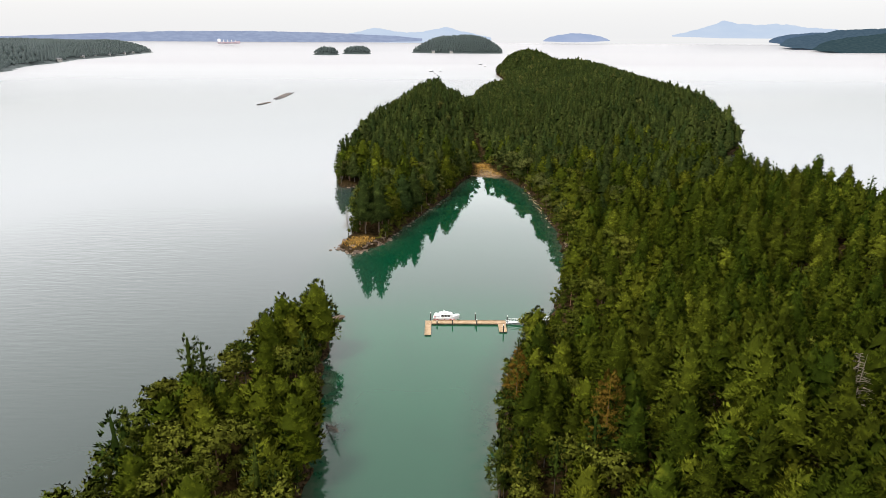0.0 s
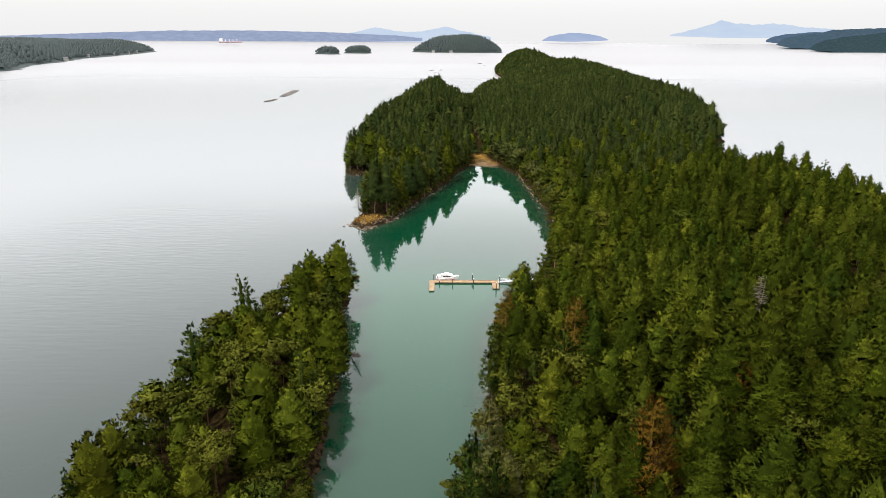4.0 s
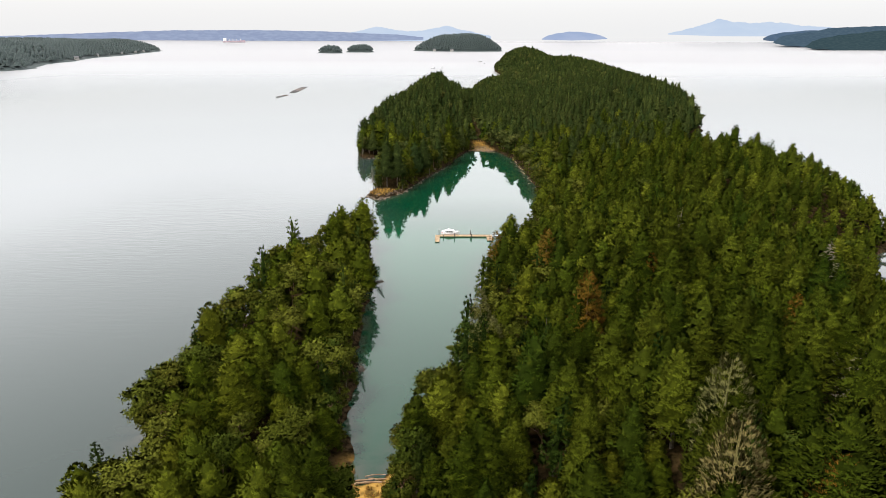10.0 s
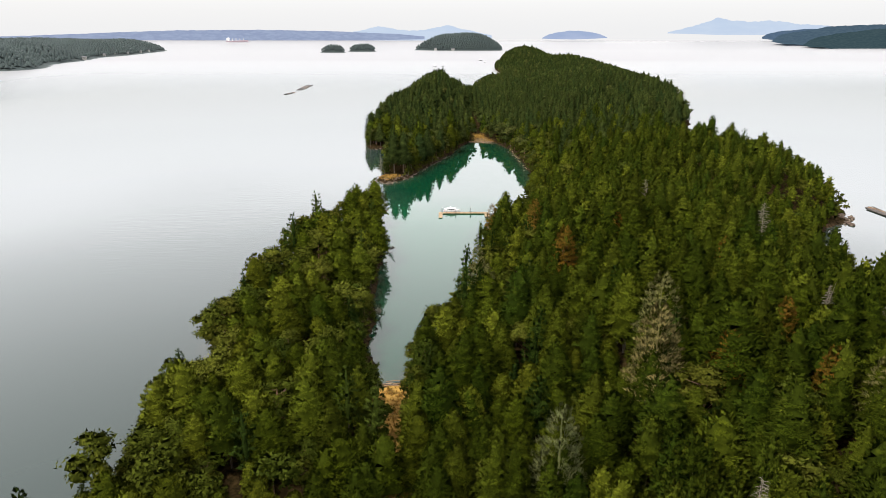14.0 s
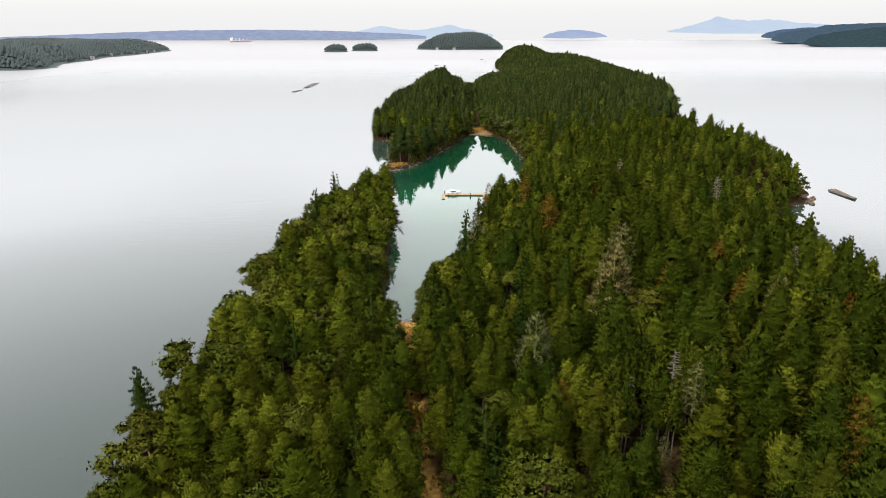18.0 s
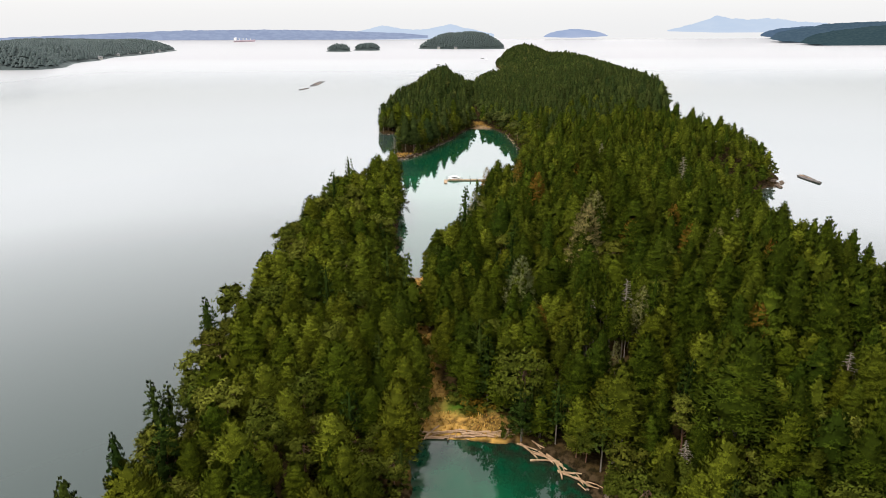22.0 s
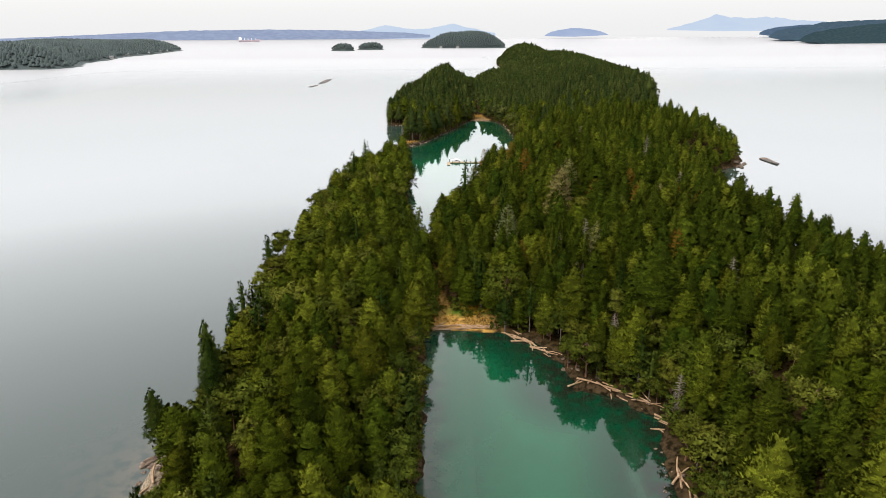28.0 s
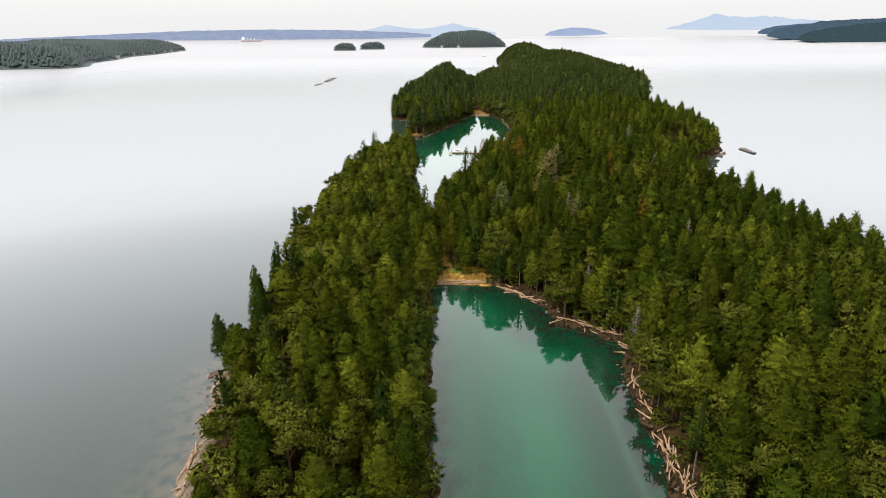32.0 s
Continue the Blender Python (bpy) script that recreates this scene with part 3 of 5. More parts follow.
LIB = {}
R = np.random.RandomState(7)
for n in range(5):
    h = (18, 21, 17, 23, 19)[n]
    wide = (4.5, 5.1, 4.3, 5.3, 4.8)[n]
    LIB["fir", n] = (h, crown_of("fir_crown", conifer(R, h, wide, (0.20, 0.26, 0.18, 0.30, 0.22)[n], 13, 10, 130, 46, power=(0.72, 0.80, 0.64, 0.76, 0.68)[n], body=0.7, gap=0.08, size=0.66, slim=0.2), m_fir),
                     trunk_mesh("fir_trunk", h * 0.93, 0.30, m_bark))
    LIB["tall", n] = (h * 1.2, crown_of("fir_crown", conifer(R, h * 1.2, 3.0 + 0.2 * n, 0.45, 9, 7, 64, 24, power=0.62, body=0.26, droop=0.5, gap=0.25, size=0.85, slim=0.19), m_fir), trunk_mesh("fir_trunk", h * 1.15, 0.28, m_bark))
    LIB["sparse", n] = (h, crown_of("fir_crown", conifer(R, h, 5.0 + 0.15 * n, 0.15, 8, 6, 130, 44, power=0.60, body=0.05, size=0.60, slim=0.13, lift=0.45, droop=0.25, gap=0.10), m_pale), trunk_mesh("fir_trunk", h * 0.93, 0.26, m_bark))
    h = (15, 17, 14, 16, 15)[n]
    LIB["cedar", n] = (h, crown_of("cedar_crown", conifer(R, h, (4.6, 5.1, 4.4, 4.9, 4.5)[n], 0.12, 12, 10, 130, 46, power=(0.55, 0.62, 0.50, 0.58, 0.54)[n], body=0.72, lift=0.4, droop=0.30, size=0.62, slim=0.22), m_cedar),
                       trunk_mesh("cedar_trunk", h * 0.92, 0.32, m_bark))
    h = (20, 18, 21, 16, 19)[n]
    LIB["pine", n] = (h, crown_of("pine_crown", conifer(R, h, (2.9, 3.3, 3.1, 3.5, 2.8)[n], 0.20, 9, 6, 80, 30, power=0.60, body=0.26, ragged=0.5, lift=0.25, droop=0.25, lean=1.2, gap=0.22, size=0.70, slim=0.18), m_pine), trunk_mesh("pine_trunk", h * 0.95, 0.28, m_bark, lean=1.2))
    h = (11, 13, 10, 12, 14)[n]
    V, F, B, N, heads = broadleaf(R, h, (4.0, 4.6, 3.7, 4.3, 4.4)[n], 26, 110, 0.45)
    limbs = [((0, 0, h * (0.25 + 0.02 * i)), c - np.array((0, 0, 0.4)), 0.11, 0.04) for i, c in enumerate(heads)]
    LIB["arbutus", n] = (h, crown_of("arbutus_crown", (V, F, B, N), m_arb), trunk_mesh("arbutus_trunk", h * 0.6, 0.24, m_bark_red, limbs=limbs))

SIMPLE = {}
R = np.random.RandomState(11)
for n in range(6):
    SIMPLE["fir", 0, n] = conifer(R, 17.5 + n * 0.8, 4.9, 0.22, 9, 9, 84, 18, power=(0.66, 0.80)[n % 2], body=0.74, gap=0.1, size=0.88, slim=0.24)
    SIMPLE["cedar", 0, n] = conifer(R, 14 + n * 0.6, 4.8, 0.15, 9, 9, 84, 18, power=(0.52, 0.62)[n % 2], body=0.76, lift=0.4, droop=0.3, size=0.84, slim=0.26)
    SIMPLE["pine", 0, n] = conifer(R, 18, 3.2, 0.32, 6, 5, 36, 13, power=0.46, body=0.2, lift=0.25, droop=0.25, gap=0.35, size=0.95, slim=0.2)
    SIMPLE["arbutus", 0, n] = broadleaf(R, 12, 4.3, 16, 46, 0.62, 4)[:4]
    SIMPLE["arbutus", 3, n] = broadleaf(R, 11, 3.6, 11, 34, 0.62, 4, 0.10)[:4]
    SIMPLE["fir", 1, n] = conifer(R, 15.5 + n * 0.6, 4.6, 0.20, 6, 6, 36, 5, power=0.7, body=0.74, ragged=0.2, size=1.5, slim=0.28)
    SIMPLE["cedar", 1, n] = conifer(R, 13 + n * 0.5, 4.7, 0.15, 6, 6, 36, 5, power=0.60, body=0.76, lift=0.4, ragged=0.2, size=1.5, slim=0.3)
    SIMPLE["pine", 1, n] = conifer(R, 16, 3.6, 0.3, 4, 5, 26, 6, power=0.46, body=0.5, ragged=0.35, size=1.5, slim=0.24)
    SIMPLE["arbutus", 1, n] = broadleaf(R, 12, 4.7, 8, 13, 1.5, 4)[:4]
    for kind in ("fir", "cedar", "pine", "arbutus"):
        SIMPLE[kind, 2, n] = conifer(R, 15, 5.0, 0.2, 5, 6, 18, 3, power=(0.75, 0.6, 0.6, 0.5)[("fir", "cedar", "pine", "arbutus").index(kind)], body=0.85, ragged=0.22, size=2.6, slim=0.26)

TREE_LABEL = {
    "fir": "tall green Douglas fir with drooping feathery branches on the wooded slope",
    "cedar": "full yellow-green conifer with dense hanging sprays among the island wood",
    "pine": "slim dark green shore pine with open ragged crown near the water",
    "arbutus": "broad arbutus tree with rounded olive leaf clumps and reddish limbs",
}


def scatter(step, x0, x1, y0, y1, seed):
    rng = np.random.RandomState(seed)
    a, b = np.meshgrid(np.arange(x0, x1, step), np.arange(y0, y1, step * 0.87))
    a = a + (np.arange(a.shape[0]) % 2)[:, None] * step / 2
    xy = np.stack([a.ravel(), b.ravel()], 1)
    return xy + (rng.rand(len(xy), 2) - 0.5) * step * 0.75


BATCH = {}


def plant(kind, lod, xyz, scale, turn, tint, n, near):
    BATCH.setdefault((kind, lod, bool(near)), []).append((xyz, scale, turn, tint, n))


def kinds_for(xy, d, rng):
    r = rng.rand(len(xy))
    k = np.where(r < 0.52, 0, np.where(r < 0.84, 1, np.where(r < 0.91, 2, 3)))
    edge = d < 7
    k = np.where(edge & (r < 0.38), 3, np.where(edge & (r < 0.45), 2, k))
    return k


KIND = ("fir", "cedar", "pine", "arbutus")
made = {k: 0 for k in KIND}
rng = np.random.RandomState(3)
for zone, (step, x0, x1, y0, y1) in enumerate(((7.3, -90, 330, -336, 300), (7.3, -90, 430, 300, 900), (9.0, 30, 430, 900, 2170), (2.9, -90, 80, -300, 300), (3.6, -90, 80, 300, 485))):
    xy = scatter(step, x0, x1, y0, y1, 20 + zone)
    d = surf(xy, inland(xy))
    clear = np.minimum(near_line(xy, CLEAR_S), near_line(xy, CLEAR_N))
    tipg = np.hypot(xy[:, 0] + 43, xy[:, 1] - 297)
    bare = np.zeros(len(xy), bool)
    for bx, by, br, bd in BARE:
        bare |= (np.hypot(xy[:, 0] - bx, xy[:, 1] - by) < br) & (d < bd)
    keep = (d > (0.3 if zone >= 3 else np.where((xy[:, 0] < -50) & (xy[:, 1] < 120), 0.6, 1.4))) & (clear > np.where((xy[:, 1] > -68) & (xy[:, 1] < 16), 0.72, 1.0)) & (tipg > 9) & ~bare & (np.hypot((xy[:, 0] - 82) / 9, (xy[:, 1] - 322) / 7) > 1)
    stand = (np.hypot((xy[:, 0] - 44) / 12, (xy[:, 1] + 62) / 12) < 1) & (d > 8)
    glade = np.hypot((xy[:, 0] - 41) / 8, (xy[:, 1] + 77) / 7) < 1
    keep &= (~stand | (rng.rand(len(xy)) < 0.10)) & ~glade
    xy, d, clear = xy[keep], d[keep], clear[keep]
    z = ground_z(xy, d)
    kk = kinds_for(xy, np.minimum(d, (clear - 1) * 6), rng)
    if zone == 0:       # mixed round-headed growth round the cove and along the strip
        south = (xy[:, 1] < -105) | (xy[:, 0] < -30) | (d < 25) & (xy[:, 1] > 30)
        kk = np.where(south & (rng.rand(len(xy)) < 0.28), 3, kk)
        kk = np.where((xy[:, 0] > 60) & ((kk == 2) | (kk == 1) & (rng.rand(len(xy)) < 0.45)), 0, kk)
        kk = np.where(south & (kk == 0) & (rng.rand(len(xy)) < np.where(xy[:, 0] < -20, 0.85, 0.35)), 1, kk)
    if zone == 1:       # round-headed arbutus on the headland's south half and along the lagoon's east shore
        grove = (xy[:, 1] < 430) & (xy[:, 0] < 20) | (xy[:, 1] < 480) & (xy[:, 0] > 30) & (d < 45)
        kk = np.where(grove & (rng.rand(len(xy)) < 0.5), 3, kk)
    fringe = zone >= 3
    if fringe:          # low, leaning growth along the near shores
        pick = (d < 4.5) & (rng.rand(len(xy)) < 0.85)
        xy, d, z, kk = xy[pick], d[pick], z[pick], np.full(pick.sum(), 3)
        kk[rng.rand(len(kk)) < 0.2] = 2
    far_x = (xy[:, 0] > 175) & (zone == 0)
    for i in range(len(xy)):
        kind = KIND[kk[i]]
        s = 0.70 + 0.46 * rng.rand()
        if rng.rand() < 0.12:
            s *= 0.7
        elif rng.rand() < 0.10:
            s *= 1.22
        if zone == 1 and d[i] < 14:
            s *= 1.32
        if far_x[i] or abs(xy[i, 0]) > 0.74 * (xy[i, 1] + 345) + 30:
            s *= 0.96
        if zone < 2:
            s *= 1.07
        if zone == 0 and xy[i, 0] > 115:
            s *= 0.85
        if zone == 0 and xy[i, 0] < -30 and xy[i, 1] > 145:
            s *= 0.92
        if zone == 0 and d[i] < 14 and (xy[i, 0] < -30 and xy[i, 1] > -140 or xy[i, 0] > -10 and xy[i, 1] < -60):
            s *= 1.16
        if fringe:
            s *= (0.92 if xy[i, 0] > 15 and xy[i, 1] < -60 else 0.66) if zone == 3 else 0.8
        turn, tint, n = rng.rand() * 6.283, rng.rand(), rng.randint(0, 5)
        x, y = xy[i]
        close = zone in (0, 3) and -285 < y < 78 and x < 95 and abs(x) < 0.74 * (y + 345) + 30
        if close and made[kind] < 300 and rng.rand() < (0.85 if zone == 0 else 0.2):
            made[kind] += 1
            h, crown, trunk = LIB[kind, n]
            t = thing(kind + "_tree", Matrix.LocRotScale((x, y, z[i]), Euler((rng.randn() * 0.045, rng.randn() * 0.045, turn)), (s * (0.85 + 0.4 * rng.rand()), s * (0.85 + 0.4 * rng.rand()), s)), TREE_LABEL[kind], "tree", "trees of the island wood")
            part("trunk", trunk, None, t)
            part("crown", crown, None, t)
        else:
            lod = 2 if abs(x) > 0.74 * (y + 345) + 30 else 3 if fringe and kind == "arbutus" else 0 if fringe else 1 if far_x[i] else 0 if zone == 1 and y < 470 else zone
            plant(kind, lod, (x, y, z[i]), s, turn, tint, n, zone == 0 or fringe or zone == 1 and rng.rand() < (560 - y) / 300)

# greyer, flatter foliage for the farther woods, with haze put into its colour
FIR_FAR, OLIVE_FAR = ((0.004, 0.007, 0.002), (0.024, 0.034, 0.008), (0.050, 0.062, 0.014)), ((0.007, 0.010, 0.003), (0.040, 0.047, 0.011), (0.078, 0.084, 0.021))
m_fir_f, m_arb_f = foliage("fir_needles_hazed", *FIR_FAR, joined=True), foliage("arbutus_leaves_hazed", *OLIVE_FAR, joined=True)
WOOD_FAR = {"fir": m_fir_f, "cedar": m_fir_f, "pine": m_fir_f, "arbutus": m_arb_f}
WOOD = {"fir": m_fir_j, "cedar": m_cedar_j, "pine": m_pine_j, "arbutus": m_arb_j}
for (kind, lod, near), rows in BATCH.items():
    VV, FF, TT, BB, NN, k0 = [], [], [], [], [], 0
    for xyz, s, turn, tint, n in rows:
        V, F, B, N = SIMPLE[kind, lod, n]
        c, q = math.cos(turn) * s, math.sin(turn) * s
        P = np.empty_like(V)
        P[:, 0], P[:, 1], P[:, 2] = V[:, 0] * c - V[:, 1] * q + xyz[0], V[:, 0] * q + V[:, 1] * c + xyz[1], V[:, 2] * s + xyz[2]
        VV.append(P)
        FF.append(F + k0)
        TT.append(np.full(len(P), tint))
        BB.append(B)
        c, q = math.cos(turn), math.sin(turn)
        NN.append(np.stack([N[:, 0] * c - N[:, 1] * q, N[:, 0] * q + N[:, 1] * c, N[:, 2]], 1))
        k0 += len(P)
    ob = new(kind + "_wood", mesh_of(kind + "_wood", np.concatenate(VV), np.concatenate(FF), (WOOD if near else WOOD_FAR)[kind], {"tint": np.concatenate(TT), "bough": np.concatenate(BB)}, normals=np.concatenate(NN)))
    if lod == 0:
        tv, tf = [], []
        for xyz, s, turn, tint, n in rows:
            k0, hh = len(tv), (12 if kind != "arbutus" else 6) * s
            for q in range(3):
                cx, cy = math.cos(turn + q * 2.1), math.sin(turn + q * 2.1)
                tv += [(xyz[0] + cx * 0.26 * s, xyz[1] + cy * 0.26 * s, xyz[2] - 1), (xyz[0] + cx * 0.12 * s, xyz[1] + cy * 0.12 * s, xyz[2] + hh)]
            for q in range(3):
                a, b = k0 + 2 * q, k0 + 2 * ((q + 1) % 3)
                tf += [(a, b, b + 1), (a, b + 1, a + 1)]
        tagged(new("tree_trunks", mesh_of("tree_trunks", tv, tf, m_bark_red if kind == "arbutus" else m_bark)), "bare brown trunks under the evergreen canopy", "tree trunks", kind="stuff")
    tagged(ob, "dense evergreen " + kind + " wood covering the island", "woodland", kind="stuff")


# ---------------------------------------------------------------- distant coasts
def far_land(name, poly, top, label, step, seed, tree_h=17, slope=160):
    poly = np.array(poly, float)
    lo, hi = poly.min(0) - 30, poly.max(0) + 30
    st = max(12.0, (hi - lo).max() / 60)
    ax, ay = np.meshgrid(np.arange(lo[0], hi[0], st), np.arange(lo[1], hi[1], st))
    p = np.stack([ax.ravel(), ay.ravel()], 1)
    dd = inland(p, poly)

    def hz(p, dd):
        s = np.clip(dd / slope, 0, 1)
        return np.where(dd > 0, 2 + top * s * (2 - s) * (0.85 + 0.15 * wobble(p, 220.0, seed)), -4)
    k = np.arange(len(p)).reshape(ax.shape)
    qd = np.stack([k[:-1, :-1], k[:-1, 1:], k[1:, 1:], k[1:, :-1]], -1).reshape(-1, 4)
    lift = 42 * np.clip((p[:, 1] - 3900) / 950, 0, 1) ** 1.3
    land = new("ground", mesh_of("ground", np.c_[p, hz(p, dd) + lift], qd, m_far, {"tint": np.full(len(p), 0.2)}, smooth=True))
    tagged(land, label.replace("wooded", "dark"), "far shore", kind="structure")
    xy = scatter(step, lo[0], hi[0], lo[1], hi[1], seed)
    dd = inland(xy, poly)
    xy, dd = xy[dd > 3], dd[dd > 3]
    z = hz(xy, dd) + 42 * np.clip((xy[:, 1] - 3900) / 950, 0, 1) ** 1.3
    rng = np.random.RandomState(seed)
    n = len(xy)
    r, h = step * (0.38 + 0.25 * rng.rand(n)), tree_h * (0.6 + 0.6 * rng.rand(n))
    ang = np.arange(5) * 1.2566
    ring = np.stack([xy[:, 0:1] + r[:, None] * np.cos(ang), xy[:, 1:2] + r[:, None] * np.sin(ang), np.repeat((z + h * 0.25)[:, None], 5, 1)], -1)
    mid = np.stack([xy[:, 0:1] + 0.5 * r[:, None] * np.cos(ang + 0.6), xy[:, 1:2] + 0.5 * r[:, None] * np.sin(ang + 0.6), (z + h * 0.65)[:, None] + rng.rand(n, 5) * 2], -1)
    apex = np.c_[xy, z + h][:, None]
    V = np.concatenate([ring, mid, apex], 1)
    F = []
    for q in range(5):
        q2 = (q + 1) % 5
        F += [(q, q2, 5 + q), (q2, 5 + q2, 5 + q), (5 + q, 5 + q2, 10)]
    F = (np.array(F)[None] + 11 * np.arange(n)[:, None, None]).reshape(-1, 3)
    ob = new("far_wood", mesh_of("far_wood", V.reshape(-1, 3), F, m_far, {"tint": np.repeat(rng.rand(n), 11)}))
    tagged(ob, label, "woodland", kind="stuff")


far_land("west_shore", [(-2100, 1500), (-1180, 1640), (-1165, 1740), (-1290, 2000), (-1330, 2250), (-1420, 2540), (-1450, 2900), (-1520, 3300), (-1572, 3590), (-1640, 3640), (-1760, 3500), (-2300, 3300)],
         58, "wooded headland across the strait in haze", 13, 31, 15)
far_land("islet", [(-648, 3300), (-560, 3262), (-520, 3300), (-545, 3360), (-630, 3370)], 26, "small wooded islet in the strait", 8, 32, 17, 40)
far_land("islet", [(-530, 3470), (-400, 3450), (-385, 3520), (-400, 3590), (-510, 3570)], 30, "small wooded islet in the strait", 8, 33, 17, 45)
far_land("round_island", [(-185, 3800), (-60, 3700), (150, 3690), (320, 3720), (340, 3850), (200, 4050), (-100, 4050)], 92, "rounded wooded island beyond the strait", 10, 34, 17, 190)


def ridge(name, y, pts, mat, label, seed, rough=4.0):
    """A far range of hills: crest points x, z over their foot, with depth behind."""
    pts, deep = np.array(pts, float), 1.0
    if y > 4500:        # the farthest ranges stand just behind the sea's edge, scaled to look unchanged
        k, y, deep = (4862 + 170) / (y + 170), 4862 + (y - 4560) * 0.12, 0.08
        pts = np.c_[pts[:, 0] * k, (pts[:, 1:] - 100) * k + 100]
    x = np.linspace(pts[0, 0], pts[-1, 0], 160)
    z = np.interp(x, pts[:, 0], pts[:, 1])
    foot = np.interp(x, pts[:, 0], pts[:, 2])
    z = z + rough * wobble(np.c_[x, x * 0], 40, seed) + rough * 0.6 * wobble(np.c_[x, x * 0], 13, seed + 1)
    z = np.maximum(z, foot + 0.5)
    V = np.concatenate([np.c_[x, np.full(160, y), foot - 6], np.c_[x, np.full(160, y + 60 * deep), foot * 0.4 + z * 0.6], np.c_[x, np.full(160, y + 130 * deep), z], np.c_[x, np.full(160, y + 170 * deep), foot - 6]])
    k = np.arange(159)
    F = np.concatenate([np.stack([k + a * 160, k + 1 + a * 160, k + 161 + a * 160, k + 160 + a * 160], 1) for a in range(3)])
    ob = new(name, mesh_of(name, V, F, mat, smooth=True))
    tagged(ob, label, "hills", kind="structure")


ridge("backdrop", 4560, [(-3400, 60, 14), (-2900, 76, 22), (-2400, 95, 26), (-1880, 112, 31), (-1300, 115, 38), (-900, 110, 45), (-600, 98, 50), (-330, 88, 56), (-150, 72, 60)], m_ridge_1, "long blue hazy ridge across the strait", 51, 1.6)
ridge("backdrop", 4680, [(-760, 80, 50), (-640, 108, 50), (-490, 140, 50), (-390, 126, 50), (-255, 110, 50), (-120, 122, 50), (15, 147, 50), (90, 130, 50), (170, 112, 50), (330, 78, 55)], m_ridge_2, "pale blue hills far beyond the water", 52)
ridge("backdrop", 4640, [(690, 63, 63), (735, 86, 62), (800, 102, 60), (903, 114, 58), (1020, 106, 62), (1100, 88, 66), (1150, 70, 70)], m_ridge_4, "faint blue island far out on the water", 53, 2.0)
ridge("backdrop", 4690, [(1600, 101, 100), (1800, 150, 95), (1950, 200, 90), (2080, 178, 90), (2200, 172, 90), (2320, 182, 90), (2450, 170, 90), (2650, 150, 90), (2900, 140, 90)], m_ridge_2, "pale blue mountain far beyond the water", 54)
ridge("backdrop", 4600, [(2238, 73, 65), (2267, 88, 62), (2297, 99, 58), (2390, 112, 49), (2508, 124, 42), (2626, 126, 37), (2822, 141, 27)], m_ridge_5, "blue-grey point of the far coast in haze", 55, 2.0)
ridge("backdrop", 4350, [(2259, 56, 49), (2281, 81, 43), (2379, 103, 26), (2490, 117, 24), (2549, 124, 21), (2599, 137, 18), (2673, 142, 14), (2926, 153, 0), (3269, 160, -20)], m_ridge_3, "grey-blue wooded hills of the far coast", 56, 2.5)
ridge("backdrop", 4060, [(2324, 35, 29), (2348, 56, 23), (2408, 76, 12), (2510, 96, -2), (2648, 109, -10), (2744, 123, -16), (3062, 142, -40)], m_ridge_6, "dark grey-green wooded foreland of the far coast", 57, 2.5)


# ---------------------------------------------------------------- dock and boat
def pt_z(x, y):
    q = np.array([(float(x), float(y))])
    return float(ground_z(q, surf(q, inland(q)))[0])


def dock_float(name, x0, x1, y0, y1, label):
    t = thing(name, pose((x0 + x1) / 2, (y0 + y1) / 2, 0), label, "dock", "floats of the dock")
    hx, hy = (x1 - x0) / 2, (y1 - y0) / 2
    part("float_body", box(bmesh.new(), -hx + 0.1, hx - 0.1, -hy + 0.1, hy - 0.1, -0.35, 0.30, 0.05), m_dockdark, t, "dark wet timber float")
    along = hx > hy
    deck = part("deck", box(bmesh.new(), -hx, hx, -hy, hy, 0.304, 0.40, 0.02), m_deck, t, "pale weathered plank deck")
    bm = bmesh.new()
    n = int((hx if along else hy) * 2 / 0.45)
    for k in range(n):
        a = -(hx if along else hy) + 0.225 + k * 0.45
        if along:
            box(bm, a - 0.20, a + 0.20, -hy + 0.02, hy - 0.02, 0.404, 0.43)
        else:
            box(bm, -hx + 0.02, hx - 0.02, a - 0.20, a + 0.20, 0.404, 0.43)
    part("planks", bm, m_deck, deck)
    for side in (-1, 1):
        if along:
            part("bull_rail", box(bmesh.new(), -hx + 0.3, hx - 0.3, side * (hy - 0.14) - 0.09, side * (hy - 0.14) + 0.09, 0.47, 0.63, 0.02), m_deck, t)
        else:
            part("bull_rail", box(bmesh.new(), side * (hx - 0.14) - 0.09, side * (hx - 0.14) + 0.09, -hy + 0.3, hy - 0.3, 0.47, 0.63, 0.02), m_deck, t)
    return t


dock_float("dock_float", -4.0, 23.0, 209.9, 212.8, "long pale timber dock float on dark pontoons in the lagoon")
dock_float("dock_float", -6.3, -4.05, 201.0, 212.6, "cross finger float of the timber dock, pale planks")
dock_float("dock_float", 20.0, 22.8, 203.6, 209.85, "short landing float of the timber dock below the gangway")


def pile(x, y, top):
    t = thing("mooring_pile", pose(x, y, 0), "dark round timber pile with a white cap beside the dock", "pile", "piles of the dock")
    part("post", tube(bmesh.new(), (0, 0, -5), (0, 0, top), 0.24, 0.20, 10), m_pile, t)
    part("cap", tube(bmesh.new(), (0, 0, top + 0.004), (0, 0, top + 0.42), 0.23, 0.05, 10), m_white, t, "white conical cap")


for px, py, top in ((-4.4, 213.2, 3.1), (3.6, 209.5, 2.3), (12.0, 213.1, 3.0), (12.3, 209.5, 2.2), (23.4, 210.6, 3.2), (21.4, 203.2, 3.1), (-2.0, 209.6, 1.6)):
    pile(px, py, top)

